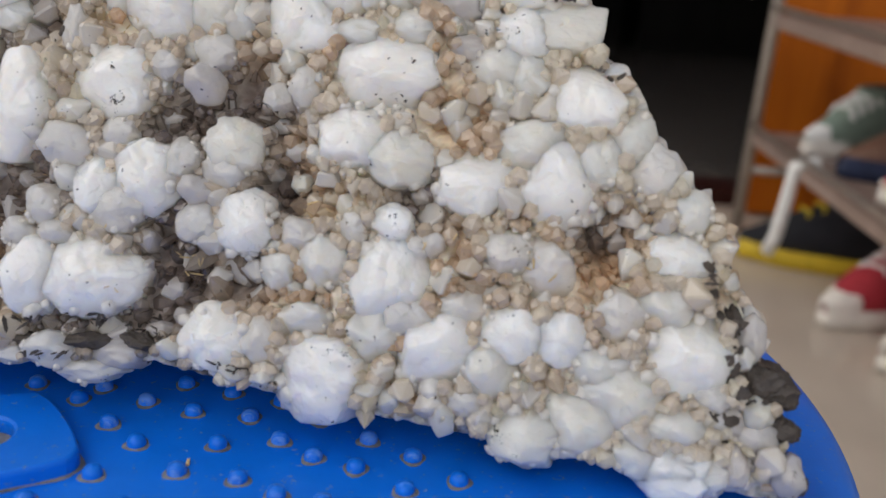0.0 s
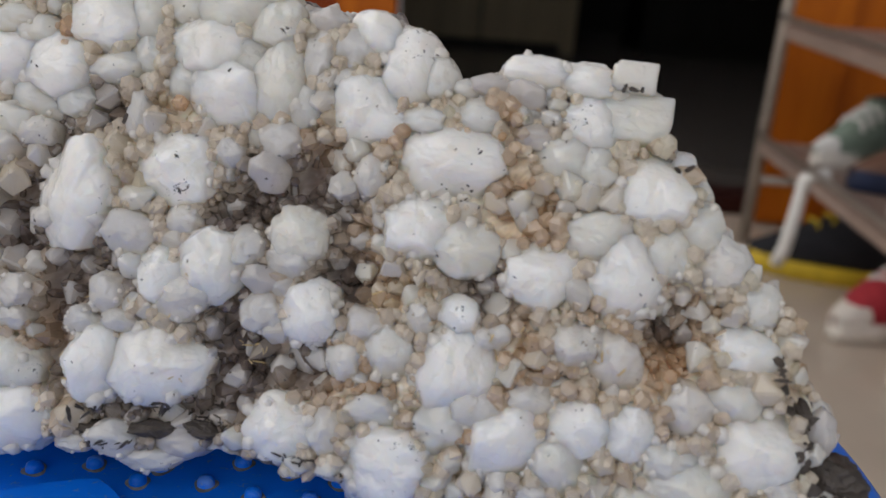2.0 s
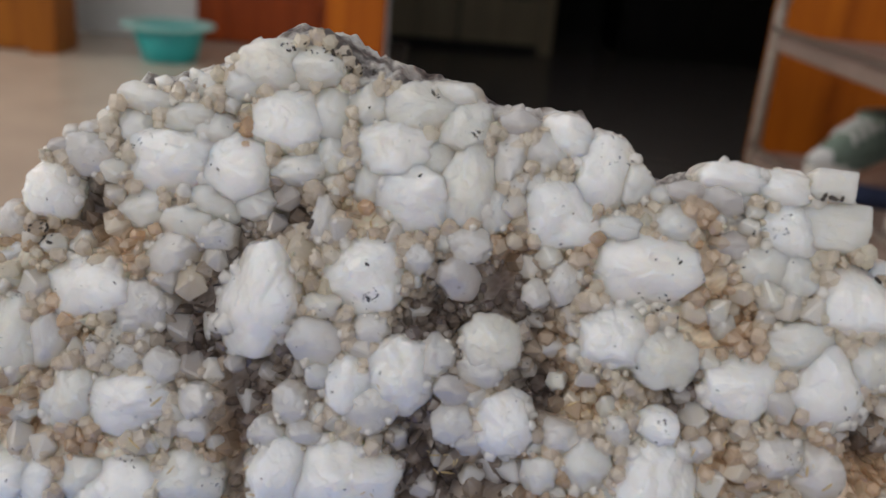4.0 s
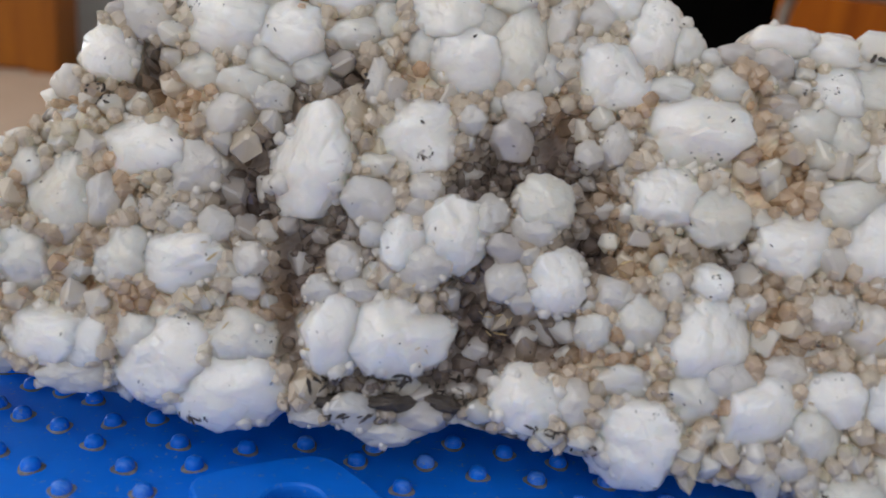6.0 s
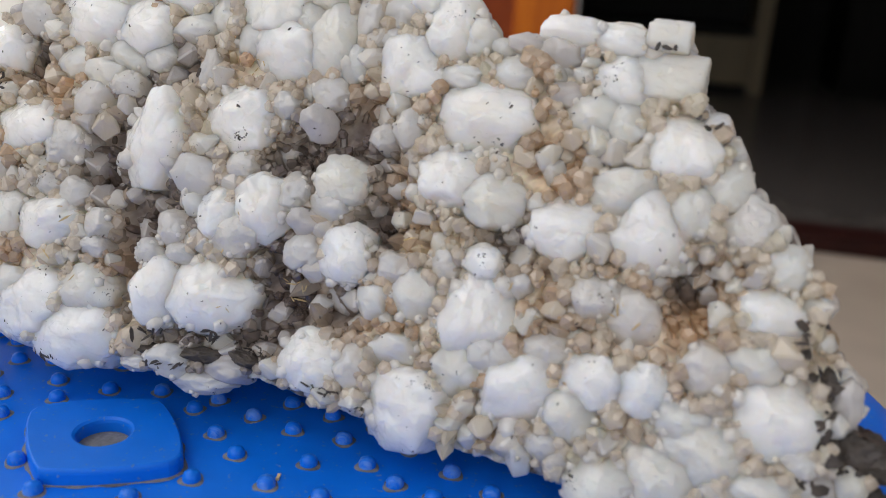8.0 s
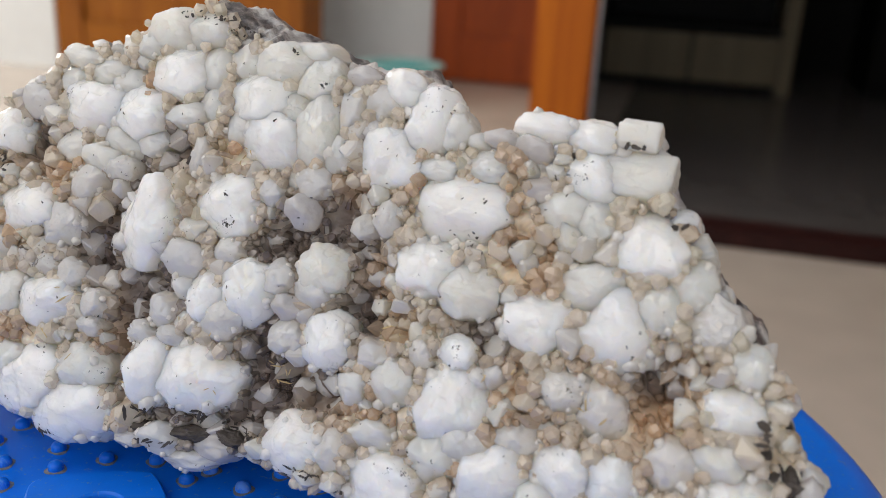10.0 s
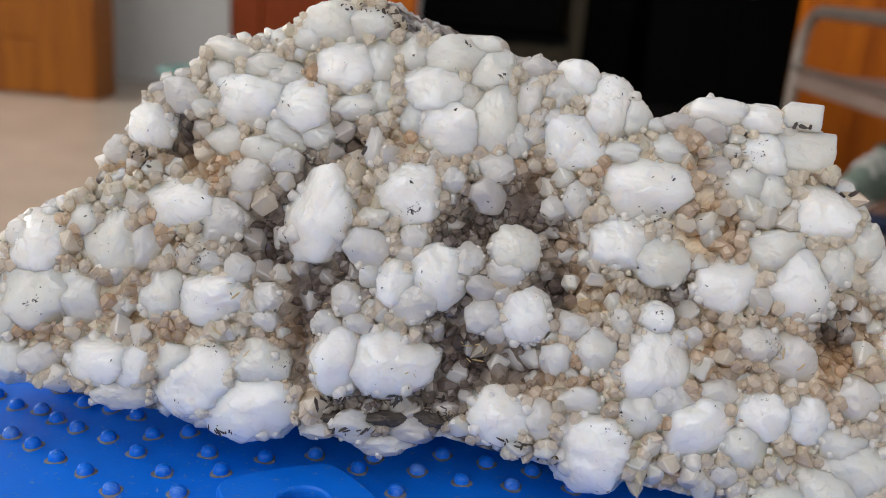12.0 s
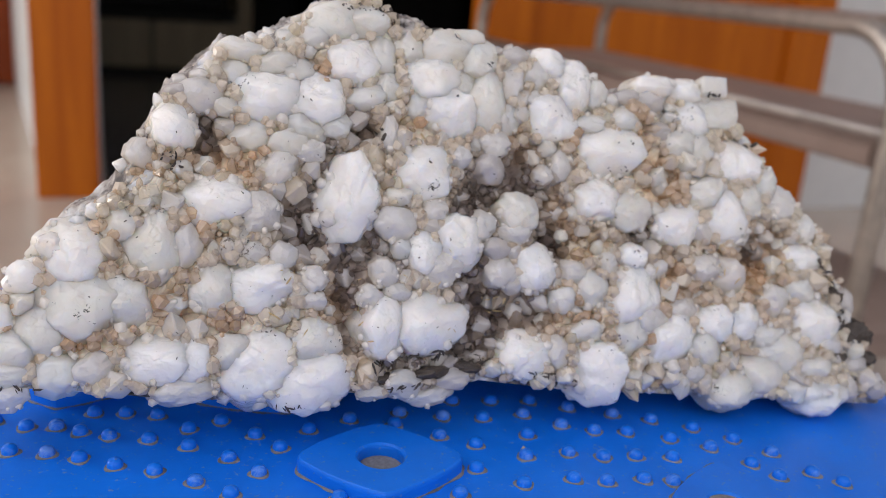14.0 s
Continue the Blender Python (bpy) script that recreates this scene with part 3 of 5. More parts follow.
def nubs(*places):
    """Nubs at (x, y) in millimetres."""
    for x, y in places:
        ob = new("nub", NUB)
        ob.parent = disc
        ob.location = (x / 1000 - DISC[0], y / 1000 - DISC[1], 0)
        ob.rotation_euler = (0, 0, (x * 1.7 + y) % 6.28)


nubs((25.2, 101.9), (21.1, 107.3), (12.1, 107.9), (-14.1, 111.7), (-20.1, 114.2), (9.3, 114.2), (-93.2, 114.4), (-79.0, 115.0))
nubs((-28.9, 115.2), (17.7, 117.4), (-35.7, 118.0), (-62.6, 118.2), (-47.5, 118.6), (-8.0, 121.0), (-100.8, 122.0), (-87.6, 122.2))
nubs((4.1, 123.0), (-16.4, 123.5), (-24.3, 124.9), (12.4, 125.2), (-55.3, 126.8), (-31.5, 128.5), (-3.4, 128.9), (-108.4, 129.1))
nubs((-42.0, 129.3), (5.7, 132.6), (-12.3, 134.2), (-114.8, 135.1), (-101.6, 135.8), (-20.1, 136.6), (-51.4, 136.8), (-37.4, 138.3))
nubs((-2.6, 138.8), (-122.4, 141.2), (-26.8, 141.2), (-58.4, 142.5), (-106.9, 143.1), (-11.0, 143.5), (-95.4, 145.1), (-130.1, 145.3))
nubs((-33.9, 148.3), (-44.7, 148.7), (-20.8, 149.1), (-137.1, 149.8), (-114.7, 150.0), (-67.0, 150.2), (-54.3, 151.2), (-87.4, 151.8))
nubs((-99.8, 152.0), (-143.5, 153.3), (-76.9, 154.7), (-29.1, 154.7), (-122.8, 155.0), (-64.1, 155.3), (-150.9, 155.8), (-39.2, 156.7))
nubs((-113.9, 157.9), (-131.0, 158.2), (-49.0, 158.9), (-106.4, 160.1), (-137.0, 161.4), (-142.0, 165.0), (-120.2, 165.9), (-148.3, 166.2))
nubs((-127.1, 168.3), (-134.0, 170.0), (-155.0, 170.5))


def rhombus(name, mx, my, turn, mat, high, a=0.0187, b=0.0151, hole=0.0049, label=""):
    """A raised rounded rhombus with a round hole through it."""
    steps = 120
    outer = []
    for i in range(steps):
        t = 2 * math.pi * i / steps
        c, s = abs(math.cos(t)), abs(math.sin(t))
        r = ((c / a) ** 1.24 + (s / b) ** 1.24) ** (-1 / 1.24)
        r = r if r < 0.95 * a else 0.95 * a + 0.3 * (r - 0.95 * a)
        outer.append((r * math.cos(t), r * math.sin(t)))
    rings = [(1.0, 0.0), (1.0, high - 0.0011), (0.993, high - 0.0006), (0.98, high - 0.0002), (0.96, high)]
    verts, faces = [], []
    for f, z in rings:
        verts += [(x * f, y * f, z) for x, y in outer]
    inner = [(hole * 1.14, high), (hole * 1.03, high - 0.0004), (hole, high - 0.001), (hole, 0.0004)]
    for r, z in inner:
        verts += [(r * math.cos(2 * math.pi * i / steps), r * math.sin(2 * math.pi * i / steps), z) for i in range(steps)]
    for k in range(len(rings) + len(inner) - 1):
        for i in range(steps):
            j = (i + 1) % steps
            faces.append((k * steps + i, k * steps + j, (k + 1) * steps + j, (k + 1) * steps + i))
    ob = mesh_object(name, verts, faces, mat, disc, label)
    ob.location = (mx - DISC[0], my - DISC[1], 0)
    ob.rotation_euler = (0, 0, radians(turn))
    floor_ob = lathe("plug", [(0.0, 0.0006), (hole * 1.0, 0.0005)], grime, ob, "dusty plug in the hole", 32)
    line = [(x * 1.0, y * 1.0) for x, y in outer]
    v2 = [(x * (1.035 + 0.02 * math.sin(7 * i)), y * (1.035 + 0.02 * math.sin(7 * i)), 0.00005) for i, (x, y) in enumerate(line)] + [(x * 0.99, y * 0.99, 0.0003) for x, y in line]
    mesh_object("dust_line", v2, [(i, (i + 1) % steps, steps + (i + 1) % steps, steps + i) for i in range(steps)], grime, ob, "dust gathered along the edge")
    return ob


rhombus("boss", -0.0760, 0.1318, -13, blue, 0.0034)
rhombus("boss", -0.1385, 0.1890, -15, blue, 0.0034)
rhombus("boss", -0.0935, 0.1760, 12, blue, 0.0034)
rhombus("boss", -0.0080, 0.1000, 60, blue, 0.0009, 0.019, 0.012, 0.0045)


chip = bmesh.new()
box(chip, (-0.0003, -0.0008, 0.0), (0.0003, 0.0008, 0.0005))
for v in chip.verts:
    v.co.x += 0.0003 * math.sin(900 * v.co.y) + 0.25 * (v.co.z if v.co.y > 0 else 0)
straw = tagged(part("straw_chip", chip, yellow_straw), "tiny pale straw chip lying on the blue disc", "chip")
straw.matrix_world = pose(-0.0410, 0.1322, TOP, 0, 0, 25)


# ---- the crystal specimen ----
def face_y(x, z):
    """Depth of the crystal face, which leans back."""
    u, v = (x + 0.035) / 0.07, (z - 0.371) / 0.035
    return 0.14785 - 0.00485 * u + 0.0147 * v - 0.00041 * u * u + 0.00021 * u * v + 0.00062 * v * v


def face_normal(x, z):
    e = 1e-4
    fx = (face_y(x + e, z) - face_y(x - e, z)) / (2 * e)
    fz = (face_y(x, z + e) - face_y(x, z - e)) / (2 * e)
    return np.array((fx, -1, fz)) / math.sqrt(1 + fx * fx + fz * fz)


specimen = tagged(empty("crystal_specimen", (-0.05, 0.16, TOP)), "white milky quartz crystal cluster on grey and brown host rock", "mineral")
ORIGIN = np.array((-0.05, 0.16, TOP))

CREST = ((-157, 357), (-146, 372), (-139, 380), (-129, 385), (-123, 395), (-117, 406), (-104, 416), (-92, 419), (-84, 424), (-74, 428.5), (-66, 426.5), (-62, 424.4), (-50, 421), (-41, 418), (-23, 417), (-15, 406), (1, 409), (22, 410), (24, 404), (34.5, 389), (45, 378.5), (53, 361), (61, 337))
FOOT = ((-157, 350), (-119, 345), (-96, 343), (-81, 344), (-66, 342), (-50, 345), (-30, 342), (15, 338), (61, 334))


def span(x):
    top = np.interp(x * 1000, *zip(*CREST)) / 1000
    low = np.interp(x * 1000, *zip(*FOOT)) / 1000
    return low, top


def sphere_grid(level):
    bm = bmesh.new()
    bmesh.ops.create_icosphere(bm, subdivisions=level, radius=1.0)
    v = np.array([p.co for p in bm.verts])
    f = [[p.index for p in t.verts] for t in bm.faces]
    bm.free()
    return v, f


SPHERES = {k: sphere_grid(k) for k in (4, 5, 6)}
dice = np.random.RandomState(7)


def facets(size, offset, tip, sides, lean):
    """Support planes of one crystal of the cluster, scaled by their distance from the cluster's middle."""
    axis = np.array((lean[0], lean[1], 1.0))
    axis /= np.linalg.norm(axis)
    e1 = np.cross(axis, (0.05, 1.0, 0.1))
    e1 /= np.linalg.norm(e1)
    e2 = np.cross(axis, e1)
    c = e1 * offset[0] + e2 * offset[1]
    planes = [-axis]
    turn = dice.rand() * 6.28 if sides == 6 else 0.0
    for k in range(sides):
        a = turn + 2 * math.pi * k / sides + (dice.randn() * 0.06 if sides == 6 else 0.0)
        d = math.cos(a) * e1 + math.sin(a) * e2
        planes.append(d / max(0.2, size * (1 + 0.1 * dice.randn()) + d @ c))
        slope = (0.52 if sides == 6 else 0.2) + 0.1 * dice.randn()
        n = d * math.sin(slope) + axis * math.cos(slope)
        planes.append(n / max(0.2, math.sin(slope) * (d @ c) + math.cos(slope) * tip * (1 + 0.06 * dice.randn())))
    planes.append(axis / (tip * 0.9))
    return np.array(planes)


def bulb(level, lean, soft, sides=6, bumpy=0.03, lobes=0):
    """A lump of unit size: crystals grown into one another about one axis, with worn edges."""
    dirs, faces = SPHERES[level]
    tilt = dice.randn(2) * lean
    r = np.zeros(len(dirs))
    for k in range(lobes + 1):
        if k:
            a = k * 6.28 / lobes + dice.randn() * 0.4
            far = 0.26 + 0.2 * dice.rand()
            planes = facets(0.62 + 0.14 * dice.rand(), (far * math.cos(a), far * math.sin(a)), 0.72 + 0.24 * dice.rand(), sides, tilt + dice.randn(2) * 0.08)
        else:
            planes = facets(0.92 if lobes else 1.0, (0, 0), 1.0, sides, tilt)
        t = np.power(np.power(np.clip(dirs @ planes.T, 0, None), soft).sum(1), -1.0 / soft)
        r = r + np.power(t, 16.0)
    r = np.power(r, 1.0 / 16.0) * (0.97 if lobes else 1.0)
    shift = dice.rand(3) * 50
    wob = np.array([noise.fractal(Vector(d * 2.0 + shift), 1.0, 2.2, 6) for d in dirs])
    grown = np.array([noise.voronoi(Vector(d * 2.4 + shift))[0][0] for d in dirs])
    fine = np.array([noise.voronoi(Vector(d * 5.5 + shift))[0][0] for d in dirs])
    seats = np.array([noise.voronoi(Vector(d * 3.4 + 0.12 * w + shift))[1][0] for d, w in zip(dirs, wob)])
    terrace = np.modf(np.abs(np.sin(seats @ (12.9, 78.2, 37.7)) * 437.5))[0]
    r = r * (1 + 1.1 * bumpy * (terrace - 0.5)) * (1 + 0.6 * bumpy * wob - 0.7 * bumpy * (grown - 0.35) - 0.5 * bumpy * (fine - 0.35))
    return dirs * r[:, None], faces


GEM_LOOK = {"milky": (milky, 26, 0.034, 6), "cloudy": (cloudy, 26, 0.032, 5), "clear": (clear, 26, 0.04, 4), "honey": (honey, 16, 0.02, 3), "smoky": (smoky, 24, 0.024, 3), "slab": (cloudy, 22, 0.03, 1), "matrix": (matrix, 20, 0.12, 2)}
GEM_LABEL = {"cloudy": "cloudy cream quartz crystal", "clear": "clear glassy quartz crystal", "honey": "honey-stained quartz crystal", "smoky": "grey translucent quartz crystal", "slab": "flat-topped white quartz plate", "matrix": "dark brown host rock lump", "milky": "opaque white quartz crystal"}
GEMS = []
CLUMPS = []


def gem(kind, x, z, wide, high, tilt=0, out=0.28, lean=0.22):
    """One large crystal on the face; half sizes in millimetres, tilt in degrees, out: how far its tip stands proud."""
    mat, soft, bumpy, lobes = GEM_LOOK[kind]
    GEMS.append((x, z, wide, high))
    n = face_normal(x, z)
    u = np.cross((0, 0, 1.0), n)
    u /= np.linalg.norm(u)
    v = np.cross(n, u)
    t = radians(tilt)
    u, v = u * math.cos(t) + v * math.sin(t), v * math.cos(t) - u * math.sin(t)
    mean = (wide + high) / 2
    deep = max(1.15 * mean, 3.6)
    base = np.array((x, face_y(x, z), z)) - n * (deep - out * mean) / 1000 - ORIGIN
    sides = 4 if kind == "slab" else 6
    level = 6 if mean > 4.6 else 5 if mean > 2.4 else 4
    verts, faces = bulb(level, 0.04 if sides == 4 else lean, soft, sides, bumpy, lobes)
    ob = mesh_object("crystal", verts, faces, mat, specimen, GEM_LABEL[kind], True)
    if kind in ("milky", "cloudy", "clear") and mean > 2.6:
        CLUMPS.append((kind, base, u * wide * 1.02, v * high * 1.02, n * deep * 1.02, mean))
    m = Matrix.Identity(4)
    for k, (axis, size) in enumerate(((u, wide), (v, high), (n, deep))):
        for i in range(3):
            m[i][k] = axis[i] * size / 1000 * {"milky": 1.07, "cloudy": 1.06}.get(kind, 1.02)
    m.translation = base
    ob.matrix_basis = m
    return ob


gem("cloudy", -0.0788, 0.4216, 6.2, 5.1)
gem("cloudy", -0.0724, 0.4223, 5.5, 3.9)
gem("cloudy", -0.0843, 0.4184, 3.4, 3.0)
gem("milky", -0.0756, 0.4138, 7.4, 6.7)
gem("cloudy", -0.0731, 0.4061, 4.3, 3.2)
gem("milky", -0.0947, 0.4055, 8.8, 6.7)
gem("milky", -0.0844, 0.4051, 6.6, 5.3)
gem("cloudy", -0.0923, 0.3955, 4.7, 3.2)
gem("clear", -0.0945, 0.3905, 5.2, 3.4, 30)
gem("clear", -0.0871, 0.3941, 3.4, 2.7)
gem("cloudy", -0.1008, 0.4147, 5.3, 2.5, -10)
gem("cloudy", -0.0937, 0.4127, 5.3, 3.0)
gem("clear", -0.1102, 0.4057, 4.8, 4.4)
gem("smoky", -0.1153, 0.4060, 2.3, 1.7)
gem("clear", -0.1099, 0.4094, 2.3, 1.6)
gem("milky", -0.1159, 0.3988, 4.8, 5.0)
gem("milky", -0.1080, 0.3843, 7.0, 5.5, -8)
gem("clear", -0.0993, 0.3816, 5.0, 5.0)
gem("milky", -0.1227, 0.3876, 5.0, 1.6, 42, -0.6)
gem("milky", -0.0785, 0.3852, 7.0, 9.8, -24)
gem("milky", -0.0608, 0.3904, 7.3, 6.8)
gem("clear", -0.0682, 0.3980, 2.2, 4.5, 6)
gem("milky", -0.0574, 0.4111, 7.1, 6.4)
gem("milky", -0.0525, 0.4031, 7.3, 5.7)
gem("cloudy", -0.0527, 0.4173, 6.4, 4.8)
gem("cloudy", -0.0454, 0.4153, 5.2, 4.5)
gem("cloudy", -0.0433, 0.4062, 5.7, 7.5)
gem("clear", -0.0372, 0.4113, 3.2, 4.5)
gem("clear", -0.0425, 0.3966, 3.8, 3.3)
gem("smoky", -0.0441, 0.3909, 3.8, 3.6)
gem("clear", -0.0516, 0.3935, 2.4, 2.7)
gem("milky", -0.0270, 0.4145, 5.0, 4.1)
gem("milky", -0.0204, 0.4102, 5.6, 6.3)
gem("cloudy", -0.0148, 0.4084, 2.9, 3.6)
gem("cloudy", -0.0108, 0.4073, 2.2, 1.8)
gem("milky", -0.0274, 0.4030, 6.5, 6.1)
gem("clear", -0.0314, 0.4066, 2.9, 2.7)
gem("clear", -0.0303, 0.4118, 4.0, 3.6)
gem("smoky", -0.0355, 0.4162, 3.8, 2.5)
gem("smoky", -0.0063, 0.4082, 3.8, 2.2)
gem("smoky", -0.0005, 0.4071, 4.2, 2.9)
gem("milky", 0.0017, 0.4107, 6.2, 2.9)
gem("milky", 0.0100, 0.4101, 5.5, 3.1)
gem("slab", 0.0185, 0.4111, 4.0, 3.1)
gem("slab", 0.0176, 0.4050, 8.0, 4.9, 0, 0.1)
gem("milky", 0.0117, 0.4034, 5.3, 5.3)
gem("cloudy", 0.0072, 0.3976, 5.1, 4.0)
gem("smoky", 0.0019, 0.4005, 3.1, 2.6)
gem("milky", 0.0222, 0.3938, 6.5, 6.3)
gem("cloudy", 0.0125, 0.3963, 3.9, 3.7)
gem("milky", -0.0130, 0.3954, 10.1, 6.7, 6)
gem("clear", -0.0263, 0.3919, 2.9, 3.7)
gem("clear", -0.0312, 0.3897, 2.6, 2.6)
gem("cloudy", -0.0178, 0.4015, 3.8, 2.4)
gem("cloudy", -0.0084, 0.4033, 4.2, 2.9)
gem("cloudy", -0.1207, 0.3754, 6.4, 7.3)
gem("clear", -0.1142, 0.3750, 3.1, 4.9)
gem("milky", -0.1000, 0.3667, 8.6, 5.6)
gem("cloudy", -0.1097, 0.3661, 4.7, 5.4)
gem("clear", -0.0880, 0.3678, 3.1, 3.1)
gem("clear", -0.0880, 0.3635, 2.9, 2.2)
gem("clear", -0.0941, 0.3726, 3.3, 2.9)
gem("clear", -0.1004, 0.3735, 3.1, 2.5)
gem("milky", -0.1208, 0.3530, 8.1, 4.9)
gem("milky", -0.1149, 0.3520, 4.9, 4.7)
gem("clear", -0.1163, 0.3469, 6.9, 3.3, 8)
gem("milky", -0.1015, 0.3509, 9.4, 8.1)
gem("milky", -0.0895, 0.3469, 8.9, 6.7, 12)
gem("cloudy", -0.0886, 0.3550, 5.3, 4.6)
gem("cloudy", -0.1057, 0.3539, 4.4, 4.0)
gem("milky", -0.0722, 0.3567, 5.8, 6.9)
gem("milky", -0.0623, 0.3577, 8.4, 6.9, 14)
gem("clear", -0.0679, 0.3790, 4.9, 4.2)
gem("milky", -0.0616, 0.3732, 4.7, 4.9)
gem("milky", -0.0533, 0.3752, 5.6, 6.2)
gem("clear", -0.0584, 0.3694, 5.1, 4.4)
gem("clear", -0.0715, 0.3688, 3.1, 3.5)
gem("clear", -0.0753, 0.3638, 3.1, 2.6)
gem("clear", -0.0688, 0.3646, 3.1, 2.0)
gem("cloudy", -0.0671, 0.3737, 2.2, 2.2)
gem("clear", -0.0587, 0.3818, 3.3, 2.7)
gem("clear", -0.0473, 0.3785, 3.1, 3.3)
gem("clear", -0.0681, 0.3452, 4.4, 3.3, 0, 0)
gem("cloudy", -0.0383, 0.3808, 5.3, 5.1)
gem("clear", -0.0395, 0.3766, 3.7, 2.8)
gem("milky", -0.0351, 0.3689, 5.0, 5.5)
gem("clear", -0.0435, 0.3683, 3.7, 3.7)
gem("smoky", -0.0441, 0.3735, 3.3, 2.6)
gem("milky", -0.0164, 0.3848, 6.6, 6.2)
gem("cloudy", -0.0096, 0.3815, 6.1, 5.3, -12)
gem("milky", 0.0047, 0.3782, 6.3, 5.7)
gem("cloudy", 0.0136, 0.3851, 6.8, 5.2)
gem("milky", 0.0191, 0.3796, 7.0, 7.0)
gem("cloudy", 0.0263, 0.3846, 4.3, 5.0)
gem("clear", 0.0108, 0.3688, 5.0, 4.5)
gem("clear", 0.0180, 0.3662, 4.5, 4.7)
gem("milky", -0.0081, 0.3617, 7.2, 9.0)
gem("milky", -0.0093, 0.3715, 3.5, 3.2)
gem("clear", -0.0017, 0.3685, 2.2, 2.2)
gem("cloudy", -0.0108, 0.3533, 4.5, 4.3)
gem("clear", -0.0041, 0.3568, 3.6, 3.2)
gem("cloudy", -0.0283, 0.3618, 3.2, 3.2)
gem("cloudy", -0.0206, 0.3640, 4.6, 5.0)
gem("clear", -0.0248, 0.3677, 3.7, 2.8)
gem("clear", -0.0159, 0.3695, 2.6, 2.8)
gem("milky", -0.0389, 0.3500, 6.3, 5.4)
gem("clear", -0.0307, 0.3504, 3.7, 4.5)
gem("milky", -0.0202, 0.3465, 8.0, 7.2)
gem("cloudy", -0.0229, 0.3547, 4.7, 3.0)
gem("milky", 0.0002, 0.3515, 7.5, 6.9, 30)
gem("milky", 0.0125, 0.3558, 5.2, 4.7)
gem("milky", 0.0211, 0.3559, 4.6, 4.8)
gem("cloudy", 0.0096, 0.3495, 5.4, 5.4)
gem("cloudy", 0.0152, 0.3402, 6.0, 5.0)
gem("cloudy", 0.0236, 0.3432, 6.2, 5.6)
gem("cloudy", 0.0312, 0.3481, 7.2, 6.4)
gem("cloudy", 0.0277, 0.3520, 4.2, 3.4)
gem("milky", 0.0426, 0.3557, 8.1, 7.4)
gem("clear", 0.0302, 0.3601, 4.4, 4.6)
gem("cloudy", 0.0380, 0.3623, 4.4, 4.0)
gem("milky", 0.0402, 0.3705, 5.8, 4.4)
gem("milky", 0.0416, 0.3368, 6.3, 5.0)
gem("cloudy", 0.0343, 0.3388, 4.0, 3.0)
gem("clear", 0.0040, 0.3591, 4.3, 2.9)
gem("clear", -0.0060, 0.3570, 4.1, 3.7)
gem("clear", 0.0349, 0.3833, 5.2, 4.3)
gem("cloudy", 0.0416, 0.3775, 3.6, 3.8)
gem("cloudy", 0.0307, 0.3888, 3.9, 4.3)
gem("clear", 0.0052, 0.3442, 3.3, 2.9)
gem("clear", 0.0465, 0.3497, 3.2, 2.8)
gem("smoky", 0.0597, 0.3385, 2.8, 3.2)
gem("smoky", 0.0510, 0.3388, 2.8, 3.8)
gem("milky", -0.1372, 0.3738, 6.7, 6.7, 10)
gem("milky", -0.1460, 0.3700, 4.0, 3.1, 20)
gem("milky", -0.1534, 0.3623, 4.9, 4.2, 15)
gem("cloudy", -0.1358, 0.3646, 7.6, 7.4)
gem("cloudy", -0.1281, 0.3643, 6.1, 6.3)
gem("cloudy", -0.1500, 0.3564, 6.0, 5.1)
gem("cloudy", -0.1519, 0.3515, 6.9, 3.1)
gem("cloudy", -0.1401, 0.3520, 4.5, 4.5)
gem("cloudy", -0.1439, 0.3595, 5.0, 5.0)
gem("cloudy", -0.1279, 0.3793, 3.5, 3.5)
gem("clear", -0.1337, 0.3517, 3.9, 3.4)
gem("clear", -0.1404, 0.3751, 3.4, 2.9)
gem("matrix", 0.0555, 0.3513, 4.6, 3.8, 0, -0.2)
gem("matrix", 0.0500, 0.3609, 1.5, 3.4, 15, -0.3)
gem("matrix", 0.0491, 0.3542, 1.7, 3.2, 0, -0.3)
gem("smoky", 0.0526, 0.3590, 2.5, 3.8, 0, 0)
gem("smoky", 0.0545, 0.3443, 3.8, 2.8, 0, 0)
gem("matrix", 0.0593, 0.3450, 2.3, 2.1, 0, -0.2)
gem("matrix", 0.0481, 0.3427, 2.3, 1.1, -30, -0.2)
gem("smoky", 0.0493, 0.3459, 3.4, 2.8, 0, -0.1)
gem("matrix", 0.0616, 0.3372, 1.7, 2.3, 0, -0.2)
gem("honey", 0.0558, 0.3388, 1.3, 1.7, 0, 0.3)
gem("honey", 0.0237, 0.3454, 1.1, 1.0, 0, 0.6)
gem("cloudy", -0.0879, 0.4103, 5.3, 3.9, 0, 0.02)
gem("cloudy", -0.1016, 0.4100, 4.6, 4.1, 0, 0.02)
gem("cloudy", -0.0685, 0.4159, 4.1, 5.1, 0, 0.02)
gem("cloudy", -0.0680, 0.4090, 3.4, 4.1, 0, 0.02)
gem("cloudy", -0.0616, 0.4174, 4.4, 3.9, 0, 0.02)
gem("cloudy", -0.0478, 0.4195, 4.8, 3.0, 0, 0.02)
gem("cloudy", -0.0498, 0.4094, 4.8, 4.8, 0, 0.02)
gem("cloudy", -0.0605, 0.4050, 3.9, 3.9, 0, 0.02)
gem("cloudy", -0.0397, 0.4022, 3.8, 3.8, 0, 0.02)
gem("cloudy", -0.0876, 0.3992, 5.0, 3.4, 0, 0.02)
gem("cloudy", -0.1000, 0.3974, 4.6, 3.4, 0, 0.02)
gem("cloudy", -0.0806, 0.4001, 3.9, 2.9, 0, 0.02)
gem("smoky", -0.0566, 0.3455, 4.8, 2.6, 0, -0.3)
